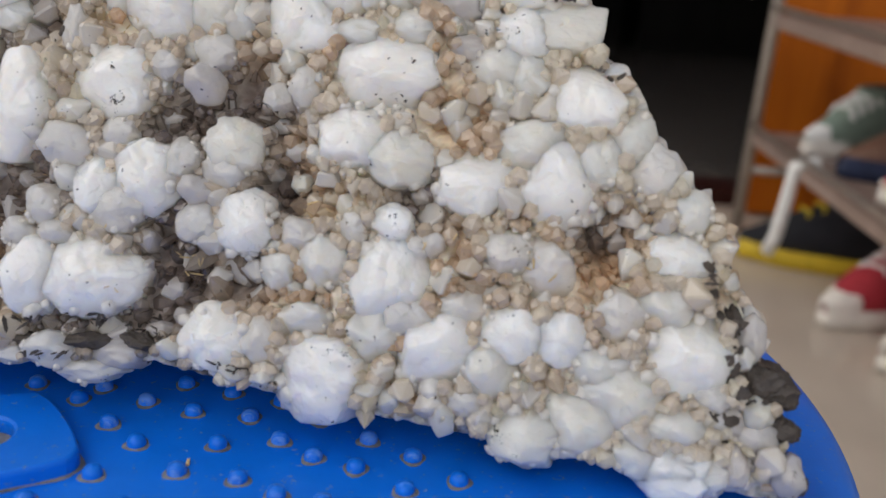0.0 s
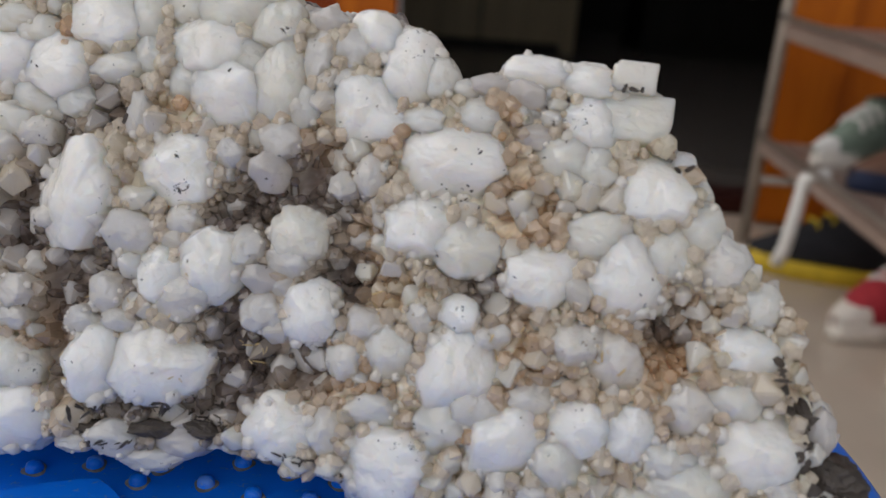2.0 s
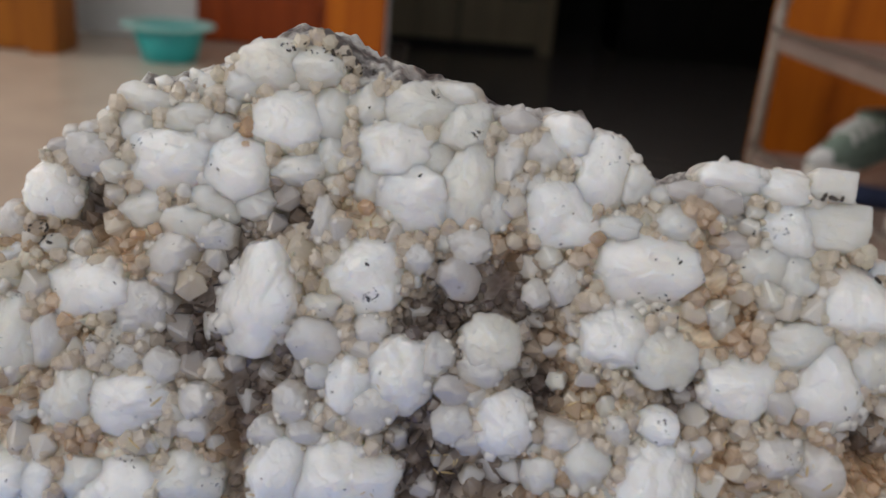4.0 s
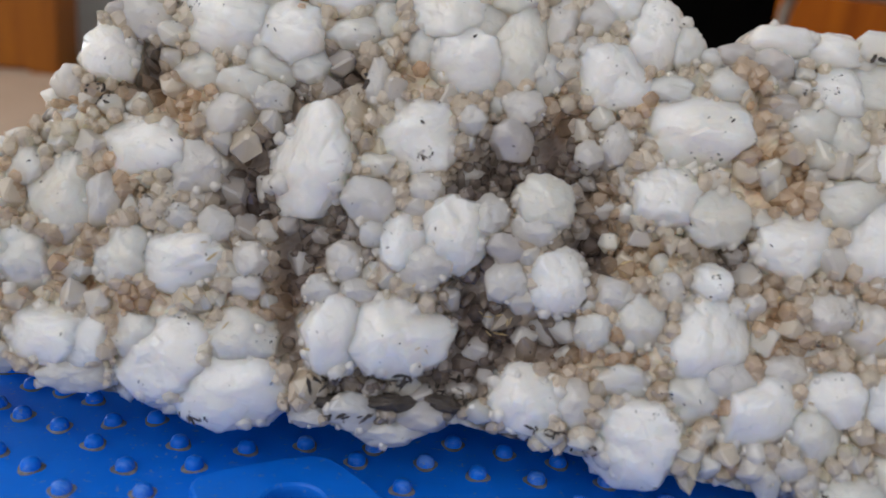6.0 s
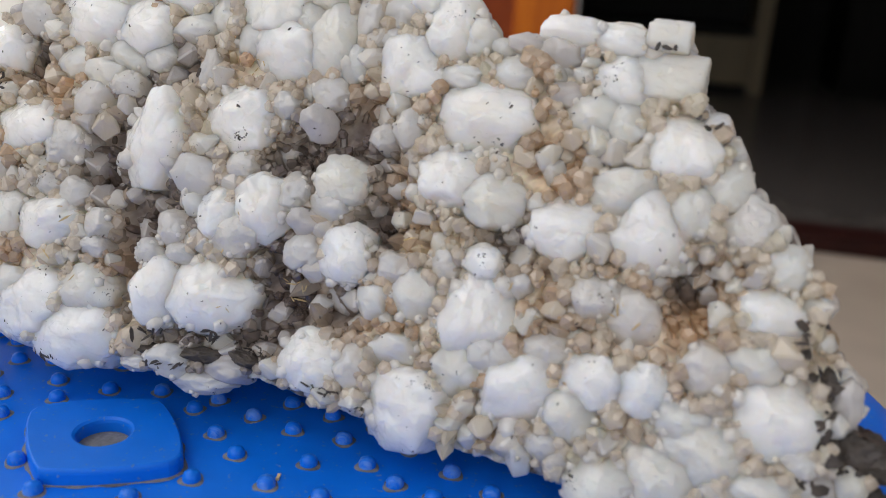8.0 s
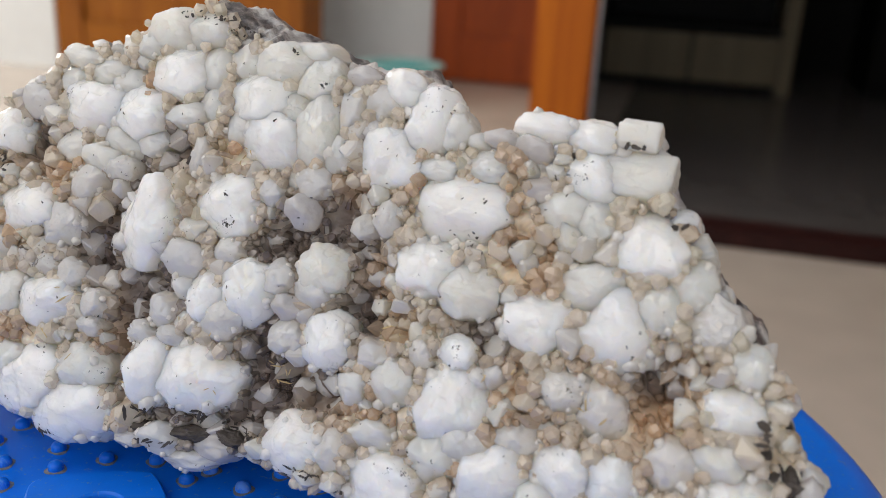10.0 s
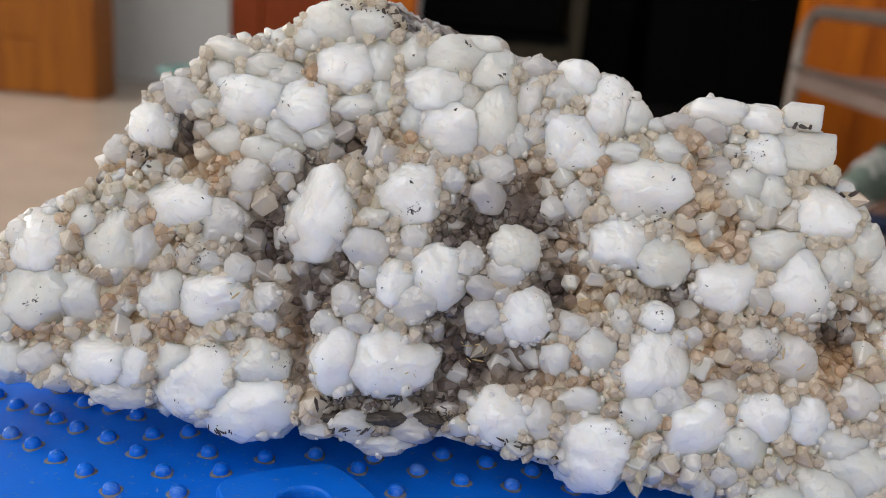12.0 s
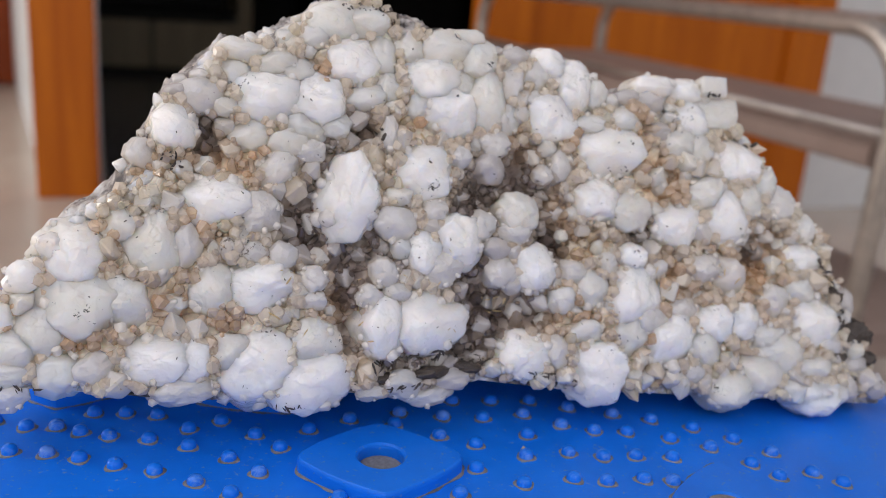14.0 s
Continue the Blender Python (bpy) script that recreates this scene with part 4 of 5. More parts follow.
gem("cloudy", 0.0408, 0.3441, 5.2, 3.4, 0)
gem("clear", -0.0625, 0.3422, 5.2, 2.2, 4, -0.5)
gem("milky", 0.0409, 0.3374, 5.8, 4.7, 0)
gem("cloudy", 0.0439, 0.3372, 6.4, 3.8, 0)
gem("clear", -0.0755, 0.3437, 3.7, 1.8, 4, -0.3)
gem("clear", -0.1500, 0.3475, 4.0, 2.6, 0)
gem("matrix", 0.0548, 0.3525, 3.4, 3.6, 0, -0.2)
gem("matrix", -0.0715, 0.3462, 4.5, 1.6, -4, -0.3)
gem("matrix", -0.0615, 0.3472, 4.8, 1.7, 6, -0.3)
gem("matrix", -0.0525, 0.3478, 3.6, 1.5, -8, -0.3)
gem("matrix", 0.0515, 0.3590, 2.2, 3.4, 20, -0.6)
gem("matrix", 0.0578, 0.3455, 2.4, 3.2, 25, -0.6)


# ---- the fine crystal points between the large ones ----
# Smoky pockets; their colour also carries the shade of deep gaps.
SMOKY_SHADED = ((-73, 374, 9), (-77, 369, 9), (-84, 381, 9), (-90, 378, 7), (-41, 387, 11), (-33, 388, 6), (-49, 370, 8), (-48, 364, 8), (-47, 357, 9), (-31, 374, 6), (-5, 376, 6), (-84, 395, 6), (-76, 400, 5), (-51, 382, 6), (-79, 365, 6), (-80, 356, 5), (-57, 350, 9), (-67, 349, 8), (26, 373, 5), (-35, 360, 6), (-110, 398, 5))
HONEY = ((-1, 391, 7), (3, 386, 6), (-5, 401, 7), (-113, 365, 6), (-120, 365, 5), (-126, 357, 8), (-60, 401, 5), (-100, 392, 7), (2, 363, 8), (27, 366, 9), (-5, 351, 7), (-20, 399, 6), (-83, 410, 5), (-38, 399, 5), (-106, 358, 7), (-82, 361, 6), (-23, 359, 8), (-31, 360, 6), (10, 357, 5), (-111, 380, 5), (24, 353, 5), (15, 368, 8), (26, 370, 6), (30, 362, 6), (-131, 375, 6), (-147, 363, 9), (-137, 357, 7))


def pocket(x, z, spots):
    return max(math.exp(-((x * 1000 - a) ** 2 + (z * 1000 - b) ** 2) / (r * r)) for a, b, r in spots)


def point_mesh(rad, long, rng):
    """A six-sided crystal with worn edges and an uneven point; its foot is at the origin."""
    bm = bmesh.new()
    ring = []
    for level, f in ((0.0, 0.8), (long, 1.0)):
        ring.append([bm.verts.new((rad * f * math.cos(k * math.pi / 3) * (1 + 0.14 * rng.randn()), rad * f * math.sin(k * math.pi / 3) * (1 + 0.14 * rng.randn()), level + (rad * 0.28 * rng.randn() if level else 0))) for k in range(6)])
    tip = bm.verts.new((rad * 0.3 * rng.randn(), rad * 0.3 * rng.randn(), long + rad * (0.75 + 0.5 * rng.rand())))
    for k in range(6):
        j = (k + 1) % 6
        bm.faces.new((ring[0][k], ring[0][j], ring[1][j], ring[1][k]))
        bm.faces.new((ring[1][k], ring[1][j], tip))
    bm.faces.new(ring[0][::-1])
    bmesh.ops.bevel(bm, geom=list(bm.edges) + list(bm.verts), offset=rad * 0.1, segments=1, affect="EDGES")
    return bm


def point(kind, x, z, rad, away, rng):
    """One middling crystal, half width in millimetres, that fans away from its larger neighbour."""
    n = face_normal(x, z)
    way = n + away * rng.uniform(0.2, 1.2) + rng.randn(3) * 0.22
    way /= np.linalg.norm(way)
    ob = part("crystal", point_mesh(rad / 1000, rng.uniform(1.0, 2.6) / 1000, rng), GEM_LOOK[kind][0], specimen, GEM_LABEL[kind])
    turn = Vector(way).to_track_quat("Z", "Y").to_matrix().to_4x4()
    ob.matrix_basis = Matrix.Translation(Vector(np.array((x, face_y(x, z), z)) - n * (floor_depth(x, z) + 0.0008) - ORIGIN)) @ turn @ Matrix.Rotation(rng.rand() * 6.28, 4, "Z")


def apron(x, z):
    """How near a place lies to the large crystals: 1 at their feet, 0 in the open pockets."""
    q = np.array(BIG)
    g = np.hypot((x - q[:, 0]) * 1000 / q[:, 2], (z - q[:, 1]) * 1000 / q[:, 3])
    return min(1.0, np.exp(-(g / 1.42) ** 4).sum())


def floor_depth(x, z):
    """Depth of the crust behind the crystal face, in metres: raised round the large crystals."""
    return 0.0048 + 0.0034 * min(1, 1.3 * pocket(x, z, SMOKY_SHADED)) - 0.0026 * apron(x, z)


BIG = list(GEMS)


def middle_crystals(count):
    """Middling crystals crowding round the large ones."""
    rng = np.random.RandomState(11)
    done = []
    while len(done) < count:
        x, z = rng.uniform(-0.155, 0.059), rng.uniform(0.336, 0.42)
        low, top = span(x)
        if not low + 0.002 < z < top - 0.0025:
            continue
        gap = min(math.hypot((x - a) * 1000 / w, (z - b) * 1000 / h) for a, b, w, h in BIG)
        if gap < 1.08 or (gap > 1.9 and rng.rand() < 0.5) or any(math.hypot(x - a, z - b) < 0.0030 for a, b in done):
            continue
        s, h = pocket(x, z, SMOKY_SHADED), pocket(x, z, HONEY)
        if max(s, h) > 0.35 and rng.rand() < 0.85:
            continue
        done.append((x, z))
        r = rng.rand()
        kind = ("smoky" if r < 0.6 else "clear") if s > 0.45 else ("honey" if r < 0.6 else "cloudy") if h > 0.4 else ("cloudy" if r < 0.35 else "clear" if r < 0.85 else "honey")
        near = min(BIG, key=lambda q: math.hypot((x - q[0]) * 1000 / q[2], (z - q[1]) * 1000 / q[3]))
        away = np.array((x - near[0], 0.0, z - near[1]))
        point(kind, x, z, 1.8 + 1.7 * rng.rand() ** 1.3, away / (np.linalg.norm(away) + 1e-6), rng)


middle_crystals(170)


def crest_crystals():
    """Small crystals that crowd the upper edge, but for the bare ridge by the peak."""
    rng = np.random.RandomState(17)
    x = -0.152
    while x < 0.055:
        if not -0.08 < x < -0.038:
            low, top = span(x)
            size = 1.7 + 1.6 * rng.rand()
            z = top - 0.0012 - 0.001 * rng.rand()
            if min(math.hypot((x - a) * 1000 / w, (z - b) * 1000 / h) for a, b, w, h in BIG) > 0.8:
                gem(("cloudy", "clear", "milky")[rng.randint(3)], x, z, size, size * rng.uniform(0.85, 1.2), rng.uniform(-40, 40), rng.uniform(-1.6, -0.3), 0.4)
        x += rng.uniform(0.0032, 0.0052)


crest_crystals()


def rim_crystals():
    """Crystals that wrap over the upper edge of the slab towards its back."""
    rng = np.random.RandomState(41)
    x = -0.1575
    while x < 0.056:
        if not -0.082 < x < -0.040:
            low, top = span(x)
            rad = rng.uniform(1.2, 2.4)
            p = np.array((x, face_y(x, top) + rng.uniform(0.002, 0.008), top - 0.0032 + 0.0006 * rng.randn()))
            way = np.array((0.5 * rng.randn() + (-0.5 if x < -0.1 else 0.4 if x > 0.02 else 0), 0.4 * rng.randn() - 0.1, 1.0))
            ob = part("crystal", point_mesh(rad / 1000, rng.uniform(1.0, 2.4) / 1000, rng), (clear, cloudy, milky)[rng.randint(3)], specimen, "small quartz crystal on the upper edge", True)
            ob.matrix_basis = Matrix.Translation(Vector(p - ORIGIN)) @ Vector(way).to_track_quat("Z", "Y").to_matrix().to_4x4()
        x += rng.uniform(0.0026, 0.0042)


rim_crystals()


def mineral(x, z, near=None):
    """Colour of the crust and its points: smoky in some pockets, with their shade put in, iron-stained honey in others,
    cream by the large crystals.
    """
    s, h = pocket(x, z, SMOKY_SHADED), pocket(x, z, HONEY)
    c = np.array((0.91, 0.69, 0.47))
    # Smoky brown with the pocket's shade mixed into it.
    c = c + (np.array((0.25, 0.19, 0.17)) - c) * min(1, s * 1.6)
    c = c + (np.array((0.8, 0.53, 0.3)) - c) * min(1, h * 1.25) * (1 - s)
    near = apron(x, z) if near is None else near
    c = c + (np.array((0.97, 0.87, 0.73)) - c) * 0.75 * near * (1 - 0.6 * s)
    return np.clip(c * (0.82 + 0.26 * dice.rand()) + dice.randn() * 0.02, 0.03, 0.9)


def slab():
    """The host rock: a leaning slab, thick at its foot, whose face is a knobbly quartz crust."""
    cols, rows_n, RIM = 380, 150, 14
    verts, faces, tints = [], [], []
    xs = np.linspace(-0.157, 0.061, cols)
    for x in xs:
        low, top = span(x)
        for k in range(rows_n):
            z = low + (top - low) * k / (rows_n - 1)
            n = face_normal(x, z)
            near = apron(x, z)
            rim = min(k, rows_n - 1 - k) / 8
            depth = floor_depth(x, z)
            depth += (0.0035 - depth) * max(0, 1 - rim) * 0.8
            p = np.array((x, face_y(x, z), z))
            cell = noise.voronoi(Vector(p * 420), distance_metric="DISTANCE")[0][0]
            cell2 = noise.voronoi(Vector(p * 900), distance_metric="DISTANCE")[0][0]
            bump = -0.0016 * min(1, cell * 1.25) ** 2 - 0.0005 * cell2 + 0.0012 * noise.fractal(Vector(p * 140), 1.0, 2.0, 4)
            verts.append(p - n * (depth - bump) - ORIGIN)
            inside = 1.0 if 5 < k < rows_n - 12 and 3 < xs.searchsorted(x) < cols - 14 else 0.0
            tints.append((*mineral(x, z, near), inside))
    half = len(verts)
    for x in xs:
        low, top = span(x)
        for k in range(rows_n):
            f = k / (rows_n - 1)
            z = low + (top - low) * f
            edge = max(0.05, min(1, (x + 0.157) / 0.03, (0.061 - x) / 0.012))
            q = np.array((x, face_y(x, z) + 0.007 + (0.052 * (1 - f) + 0.016) * edge ** 0.6, max(TOP + 0.0005, z - 0.004 - 0.012 * (1 - f)) if k else TOP + 0.0003))
            q[2] = max(q[2], low - 0.004 - 0.3 * max(0.0, x + 0.153))
            q[1] += 0.003 * noise.fractal(Vector(q * 120), 1.0, 2.0, 4)
            verts.append(q - ORIGIN)
            tints.append((0.5, 0.5, 0.5, 0.0))
    for c in range(cols):
        a, b = verts[c * rows_n + rows_n - 1], verts[half + c * rows_n + rows_n - 1]
        for k in range(RIM):
            f = (k + 1) / (RIM + 1)
            q = a + (b - a) * f
            q = q + np.array((0, 0, 0.0016 * math.sin(f * math.pi) + 0.0022 * min(1, 4 * f * (1 - f)) * noise.fractal(Vector((q + ORIGIN) * 170), 0.8, 2.1, 6)))
            verts.append(q)
            tints.append((0.5, 0.5, 0.5, 0.0))
    for c in range(cols - 1):
        for k in range(rows_n - 1):
            a = c * rows_n + k
            faces.append((a, a + rows_n, a + rows_n + 1, a + 1))
            faces.append((half + a, half + a + 1, half + a + rows_n + 1, half + a + rows_n))
        a, b = c * rows_n, (c + 1) * rows_n
        faces.append((a, half + a, half + b, b))
        for k in range(RIM + 1):
            a, b = [(c + i) * rows_n + rows_n - 1 if k == 0 else 2 * half + (c + i) * RIM + k - 1 for i in (0, 1)]
            d, e = [half + (c + i) * rows_n + rows_n - 1 if k == RIM else 2 * half + (c + i) * RIM + k for i in (0, 1)]
            faces.append((a, b, e, d))
    for c in (0, cols - 1):
        for k in range(rows_n - 1):
            a = c * rows_n + k
            faces.append((a, a + 1, half + a + 1, half + a) if c == 0 else (a, half + a, half + a + 1, a + 1))
    ob = mesh_object("host_rock", verts, faces, host, specimen, "grey, white and black host rock", True)
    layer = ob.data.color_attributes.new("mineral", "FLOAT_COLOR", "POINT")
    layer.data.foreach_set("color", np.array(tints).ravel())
    return ob


def druse(spacing, radius, length, seed, deep, name, label):
    rng = np.random.RandomState(seed)
    verts, faces, tints = [], [], []
    z0, z1 = 0.333, 0.425
    rows_n = int((z1 - z0) / spacing)
    for r in range(rows_n):
        for c in range(int(0.22 / spacing)):
            x = -0.157 + (c + 0.5 * (r % 2) + 0.8 * (rng.rand() - 0.5)) * spacing
            z = z0 + (r + 0.8 * (rng.rand() - 0.5)) * spacing
            low, top = span(x)
            if not (low + 0.0015 < z < top - (0.003 if -0.082 < x < -0.036 else 0.0) and -0.157 < x < 0.061):
                continue
            if min(math.hypot((x - a) * 1000 / w, (z - b) * 1000 / h) for a, b, w, h in BIG) < 0.95 or rng.rand() < 0.1 + 0.6 * apron(x, z):
                continue
            n = face_normal(x, z)
            way = n + rng.randn(3) * 0.5
            way /= np.linalg.norm(way)
            e1 = np.cross(way, rng.randn(3))
            e1 /= np.linalg.norm(e1)
            e2 = np.cross(way, e1)
            rad = radius * (0.5 + 0.9 * rng.rand())
            ln = length * (0.6 + 0.7 * rng.rand())
            p = np.array((x, face_y(x, z), z)) - n * (floor_depth(x, z) + deep) - ORIGIN
            i0 = len(verts)
            a0 = rng.rand() * 6.28
            for lev, rr in ((0.0, 1.0), (ln, 0.92)):
                for k in range(6):
                    a = a0 + k * math.pi / 3
                    lift = rad * 0.25 * (k % 2) if lev else 0
                    verts.append(p + way * (lev + lift) + rad * rr * (math.cos(a) * e1 + math.sin(a) * e2))
            verts.append(p + way * (ln + rad * (1.1 + 0.8 * rng.rand())) + (e1 * rng.randn() + e2 * rng.randn()) * rad * 0.2)
            for k in range(6):
                j = (k + 1) % 6
                faces.append((i0 + k, i0 + j, i0 + 6 + j, i0 + 6 + k))
                faces.append((i0 + 6 + k, i0 + 6 + j, i0 + 12))
            faces.append(tuple(i0 + 5 - k for k in range(6)))
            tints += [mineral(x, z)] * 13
    ob = mesh_object(name, verts, faces, druse_mat, specimen, label)
    tagged(ob, kind="stuff")
    layer = ob.data.color_attributes.new("mineral", "FLOAT_COLOR", "POINT")
    layer.data.foreach_set("color", np.hstack((np.array(tints), np.ones((len(tints), 1)))).ravel())
    return ob


def collars():
    """Small clear points that crowd the feet of the large crystals and fan away from them."""
    rng = np.random.RandomState(31)
    verts, faces, tints = [], [], []
    for x0, z0, w, h in BIG:
        mean = (w + h) / 2
        for k in range(int(mean * 4.6)):
            a = rng.rand() * 6.28
            g = rng.uniform(0.9, 1.25)
            x, z = x0 + g * w * math.cos(a) / 1000, z0 + g * h * math.sin(a) / 1000
            low, top = span(x)
            if not (low + 0.001 < z < top - 0.001) or x > 0.0505 or rng.rand() < max(0.6 * pocket(x, z, SMOKY_SHADED), 0.65 * pocket(x, z, HONEY)) or any(math.hypot((x - b) * 1000 / p, (z - c) * 1000 / q) < 0.8 for b, c, p, q in BIG if (b, c) != (x0, z0)):
                continue
            n = face_normal(x, z)
            way = n + np.array((math.cos(a), 0, math.sin(a))) * rng.uniform(0.25, 1.1) + rng.randn(3) * 0.2
            way /= np.linalg.norm(way)
            e1 = np.cross(way, rng.randn(3))
            e1 /= np.linalg.norm(e1)
            e2 = np.cross(way, e1)
            rad = (0.55 + 1.25 * rng.rand() ** 1.6) / 1000
            ln = rng.uniform(0.5, 1.8) / 1000
            p = np.array((x, face_y(x, z), z)) - n * (floor_depth(x, z) - 0.0003 - 0.0016 * max(0.0, 1.15 - g)) - ORIGIN
            i0 = len(verts)
            for lev, rr in ((0.0, 0.9), (ln, 1.0), (ln + rad * 0.35, 0.8)):
                for j in range(6):
                    b = j * math.pi / 3
                    size = rad * rr * (1 + 0.08 * rng.randn())
                    verts.append(p + way * (lev + (rad * 0.15 * (j % 2) if lev else 0)) + size * (math.cos(b) * e1 + math.sin(b) * e2))
            verts.append(p + way * (ln + rad * rng.uniform(0.65, 1.05)) + (e1 * rng.randn() + e2 * rng.randn()) * rad * 0.25)
            for j in range(6):
                i = (j + 1) % 6
                for q in (0, 6):
                    faces.append((i0 + q + j, i0 + q + i, i0 + q + 6 + i, i0 + q + 6 + j))
                faces.append((i0 + 12 + j, i0 + 12 + i, i0 + 18))
            faces.append(tuple(i0 + 5 - j for j in range(6)))
            c = mineral(x, z, 1.0 - 0.9 * min(1, max(pocket(x, z, SMOKY_SHADED), pocket(x, z, HONEY))))
            pale = 0.55 * (1 - min(1, 1.2 * pocket(x, z, SMOKY_SHADED))) * (1 - 0.85 * min(1, pocket(x, z, HONEY)))
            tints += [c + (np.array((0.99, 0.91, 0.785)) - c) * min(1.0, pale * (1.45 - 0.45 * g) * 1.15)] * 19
    ob = tagged(mesh_object("small_crystal", verts, faces, druse_mat, specimen, "small clear quartz points fanned round the large crystals"), kind="stuff")
    layer = ob.data.color_attributes.new("mineral", "FLOAT_COLOR", "POINT")
    layer.data.foreach_set("color", np.hstack((np.array(tints), np.ones((len(tints), 1)))).ravel())


def fringe():
    """Small crystals grown out of the flanks of the large ones, most of them near the foot."""
    rng = np.random.RandomState(53)
    verts, faces, tints = [], [], []
    for kind, middle, u, v, n, mean in CLUMPS:
        crowd = {"milky": 4.0, "cloudy": 4.0, "clear": 2.0}[kind] * rng.uniform(0.2, 1.4)
        for k in range(int(mean * crowd)):
            a = rng.rand() * 6.28
            g = 1.02 - 0.2 * rng.rand() ** 1.4
            side = (u * math.cos(a) + v * math.sin(a)) / 1000
            up = n / 1000 * math.sqrt(max(0.0, 1 - g * g))
            way = side * g * 1.3 + up + rng.randn(3) * mean / 1000 * 0.22
            way /= np.linalg.norm(way)
            p = middle + (side * g + up) * 0.95
            if p[2] + ORIGIN[2] < TOP + 0.004:
                continue
            e1 = np.cross(way, rng.randn(3))
            e1 /= np.linalg.norm(e1)
            e2 = np.cross(way, e1)
            rad = mean * (0.1 + 0.15 * rng.rand() ** 1.5) / 1000
            ln = rad * rng.uniform(0.2, 1.0)
            i0 = len(verts)
            for lev, rr in ((-0.4 * rad, 0.95), (ln, 1.0), (ln + rad * 0.2, 0.86)):
                for j in range(6):
                    b = j * math.pi / 3
                    verts.append(p + way * (lev + (rad * 0.2 * (j % 2) if lev > 0 else 0)) + rad * rr * (1 + 0.1 * rng.randn()) * (math.cos(b) * e1 + math.sin(b) * e2))
            verts.append(p + way * (ln + rad * rng.uniform(0.5, 0.95)) + (e1 * rng.randn() + e2 * rng.randn()) * rad * 0.2)
            for j in range(6):
                i = (j + 1) % 6
                for q in (0, 6):
                    faces.append((i0 + q + j, i0 + q + i, i0 + q + 6 + i, i0 + q + 6 + j))
                faces.append((i0 + 12 + j, i0 + 12 + i, i0 + 18))
            white = np.array({"milky": (0.99, 0.975, 0.95), "cloudy": (0.99, 0.96, 0.9), "clear": (0.98, 0.955, 0.91)}[kind])
            tints += [white * (1 - 0.05 * rng.rand()) * (1 - g ** 4 * np.array((0.0, 0.02, 0.06)))] * 19
    ob = tagged(mesh_object("fringe_crystal", verts, faces, fringe_mat, specimen, "small white quartz crystals on the flanks of the large ones", True), kind="stuff")
    layer = ob.data.color_attributes.new("mineral", "FLOAT_COLOR", "POINT")
    layer.data.foreach_set("color", np.hstack((np.array(tints), np.ones((len(tints), 1)))).ravel())


slab()
fringe()
collars()
druse(0.0027, 0.0014, 0.0026, 3, 0.0010, "druse", "carpet of small smoky and honey quartz points")
druse(0.0019, 0.0008, 0.0022, 5, 0.0008, "fine_druse", "fine sparkling quartz points")


# ---- dark mineral flecks and golden fibres lying on the crystals ----
def flecks(name, label, mat, spots, size, seed, slim=0.45):
    """Thin flakes strewn over small patches (x, z, half width, half height in millimetres, count)."""
    rng = np.random.RandomState(seed)
    bpy.context.view_layer.update()
    graph = bpy.context.evaluated_depsgraph_get()
    verts, faces = [], []
    for x0, z0, w, h, count in spots:
        for k in range(count):
            a, r = rng.rand() * 6.28, math.sqrt(rng.rand())
            x, z = x0 + w * r * math.cos(a) / 1000, z0 + h * r * math.sin(a) / 1000
            n = face_normal(x, z)
            start = np.array((x, face_y(x, z), z)) + n * 0.03
            hit, place, normal, *rest = scene.ray_cast(graph, Vector(start), Vector(-n))
            if not hit or (place - Vector(start)).length > 0.05:
                continue
            u = normal.orthogonal().normalized()
            u.rotate(Matrix.Rotation(rng.rand() * 6.28, 3, normal))
            v = normal.cross(u)
            d = size * (0.35 + 0.9 * rng.rand() ** 2) / 1000
            i0 = len(verts)
            for lift in (-0.00008, 0.00012):
                for j in range(6):
                    b = j * math.pi / 3
                    verts.append(place + normal * lift + (u * math.cos(b) + v * math.sin(b) * slim) * d * (0.6 + 0.7 * rng.rand()) - Vector(ORIGIN))
            faces += [(i0 + 6, i0 + 7, i0 + 8, i0 + 9, i0 + 10, i0 + 11)] + [(i0 + j, i0 + (j + 1) % 6, i0 + 6 + (j + 1) % 6, i0 + 6 + j) for j in range(6)]
    return tagged(mesh_object(name, verts, faces, mat, specimen, label), kind="stuff")


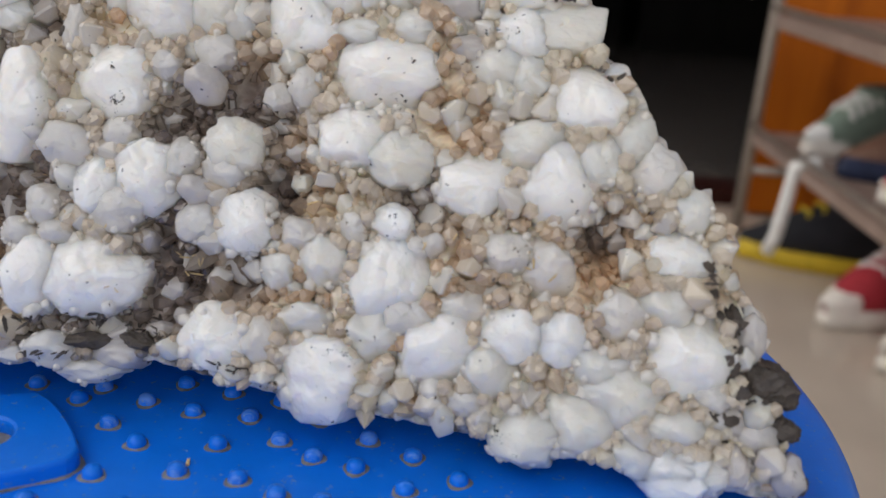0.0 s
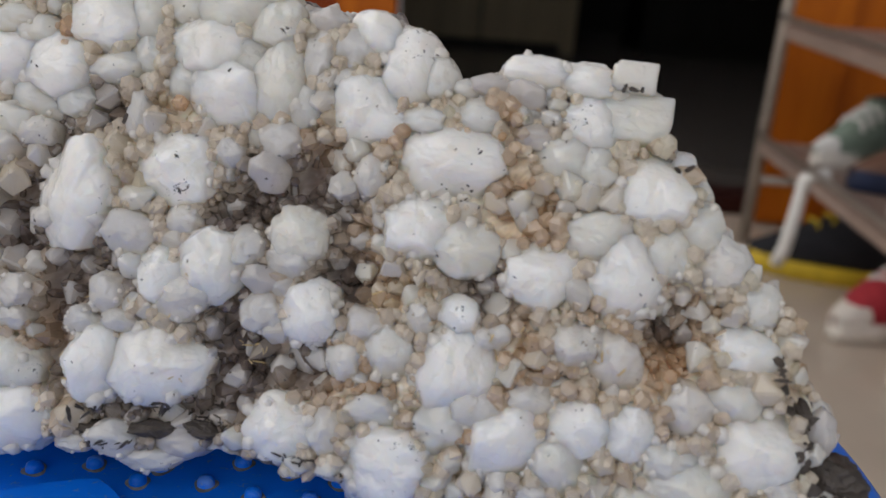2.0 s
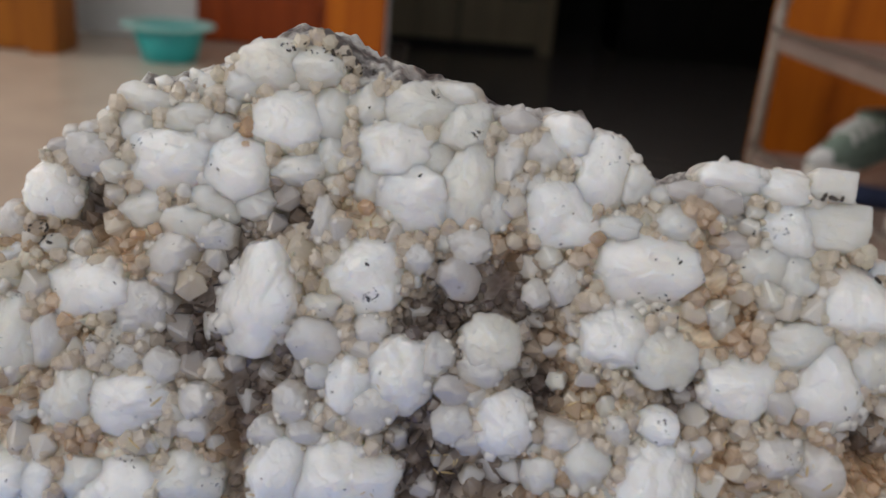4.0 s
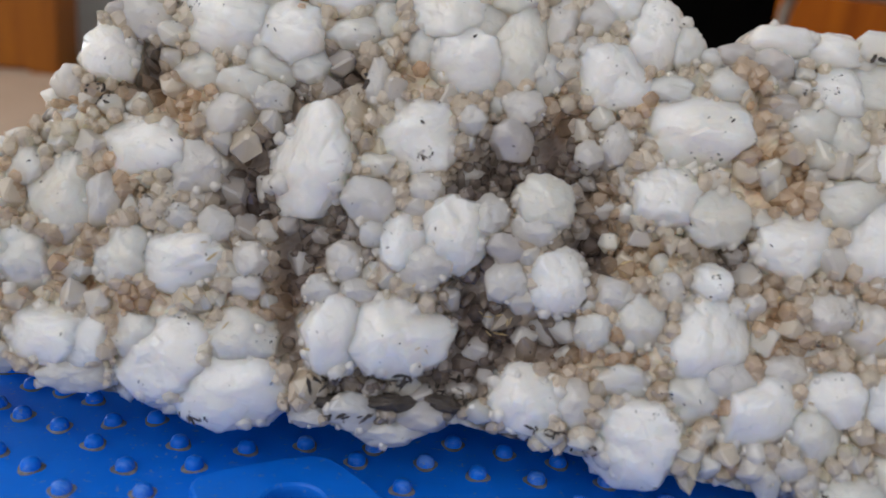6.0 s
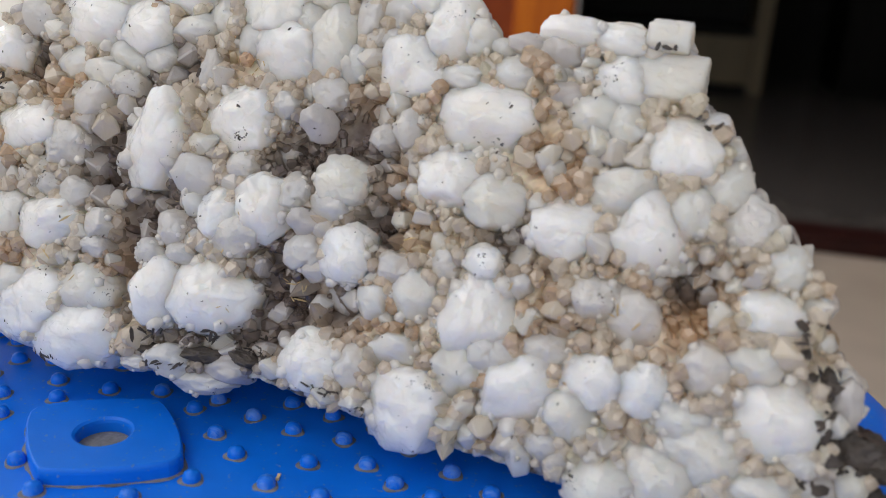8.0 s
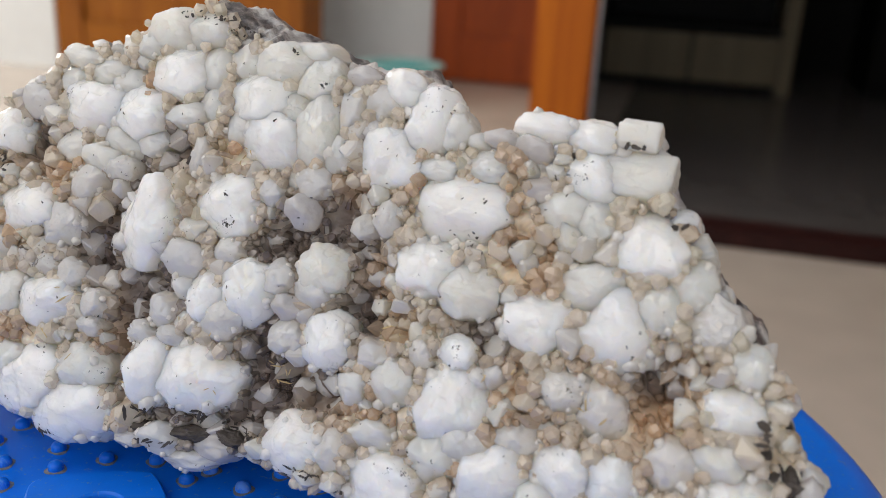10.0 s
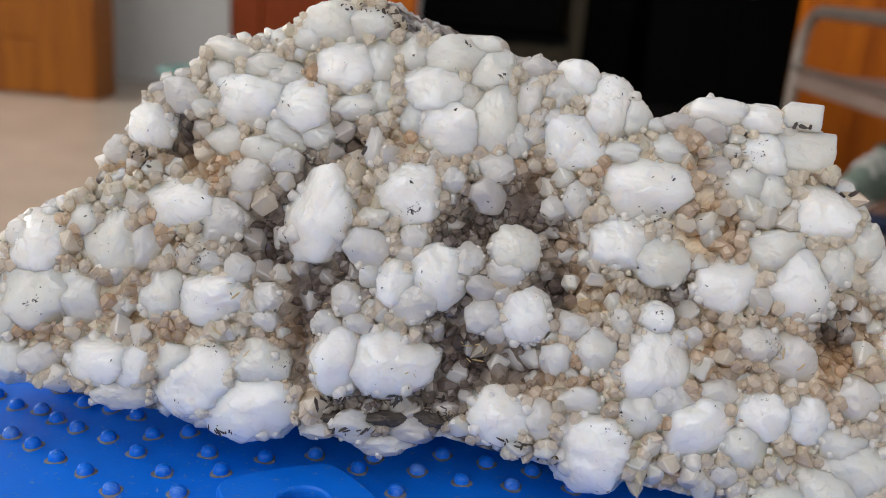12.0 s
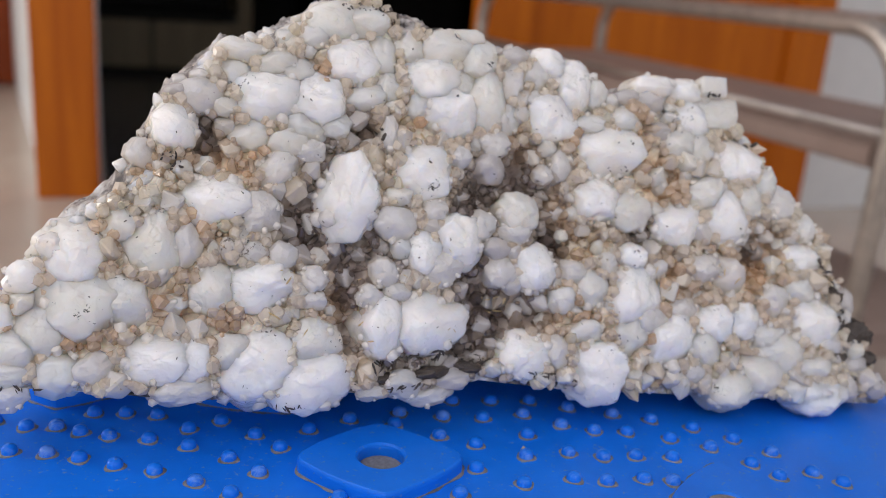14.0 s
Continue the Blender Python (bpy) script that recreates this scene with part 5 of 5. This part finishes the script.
EDGE_SPOTS = ((0.0448, 0.3696, 1.1, 2.3, 7), (0.0457, 0.3661, 1.5, 1.3, 5), (0.0485, 0.3622, 2.3, 1.1, 8), (0.0503, 0.3587, 1.5, 2.1, 8), (0.0494, 0.3547, 1.3, 1.7, 6), (0.0541, 0.3539, 3.0, 2.8, 9), (0.0529, 0.3503, 2.6, 1.5, 7), (0.0270, 0.3969, 1.4, 1.0, 4), (0.0481, 0.3462, 2.1, 0.9, 5))
FOOT_SPOTS = ((-0.0618, 0.3510, 6.0, 1.0, 16), (-0.0504, 0.3490, 4.0, 1.2, 14), (-0.0350, 0.3458, 3.9, 0.8, 12), (-0.0684, 0.3445, 5.0, 0.8, 9), (-0.0731, 0.3494, 4.3, 1.1, 10), (-0.0515, 0.3505, 4.3, 1.3, 12), (-0.0961, 0.3418, 4.8, 0.9, 11), (-0.1478, 0.3488, 4.5, 0.7, 8), (-0.0286, 0.3434, 2.7, 0.8, 6))
CREST_SPOTS = ((-0.0733, 0.4250, 4.6, 1.3, 14), (-0.0669, 0.4240, 3.4, 1.4, 12), (-0.0632, 0.4230, 2.7, 1.1, 8), (-0.0505, 0.4195, 1.1, 0.9, 3), (-0.1179, 0.3926, 2.4, 1.3, 9), (-0.1160, 0.3907, 1.8, 1.1, 5), (-0.0705, 0.3980, 0.6, 1.3, 4), (-0.0110, 0.4200, 0.5, 0.5, 2))
SPECK_SPOTS = ((-0.0090, 0.3912, 0.7, 0.7, 5), (-0.0098, 0.3897, 0.8, 0.5, 5), (-0.0080, 0.3970, 0.8, 0.4, 3), (-0.0600, 0.3920, 0.2, 0.6, 3), (-0.0520, 0.4060, 0.3, 0.5, 2), (-0.0130, 0.3800, 0.5, 0.3, 2))
flecks("dark_fleck", "near-black mineral flakes along the right edge", matrix, EDGE_SPOTS, 1.5, 21, 0.6)
flecks("dark_fleck", "near-black mineral flakes along the foot", matrix, FOOT_SPOTS, 1.2, 22, 0.25)
flecks("dark_fleck", "near-black mineral flakes along the crest", matrix, CREST_SPOTS, 0.8, 23)
flecks("dark_fleck", "small dark splinters on the white crystals", matrix, SPECK_SPOTS, 0.42, 26, 0.4)
flecks("plate_mark", "three dark marks on the flat plate", matrix, ((0.0163, 0.4092, 0.2, 0.1, 1), (0.0180, 0.4091, 0.2, 0.1, 1), (0.0196, 0.4093, 0.2, 0.1, 1)), 1.0, 29)
flecks("dark_speck", "tiny dark specks strewn over the crystals", matrix, ((-0.05, 0.375, 90.0, 40.0, 280),), 0.32, 24, 0.35)
flecks("golden_fibre", "short golden mineral fibres", yellow_straw, ((-0.045, 0.361, 3.0, 2.0, 7), (-0.023, 0.372, 4.0, 2.0, 7), (-0.06, 0.4, 3.0, 2.0, 5), (0.005, 0.366, 14.0, 6.0, 12), (-0.07, 0.365, 30.0, 12.0, 16)), 1.1, 25, 0.16)
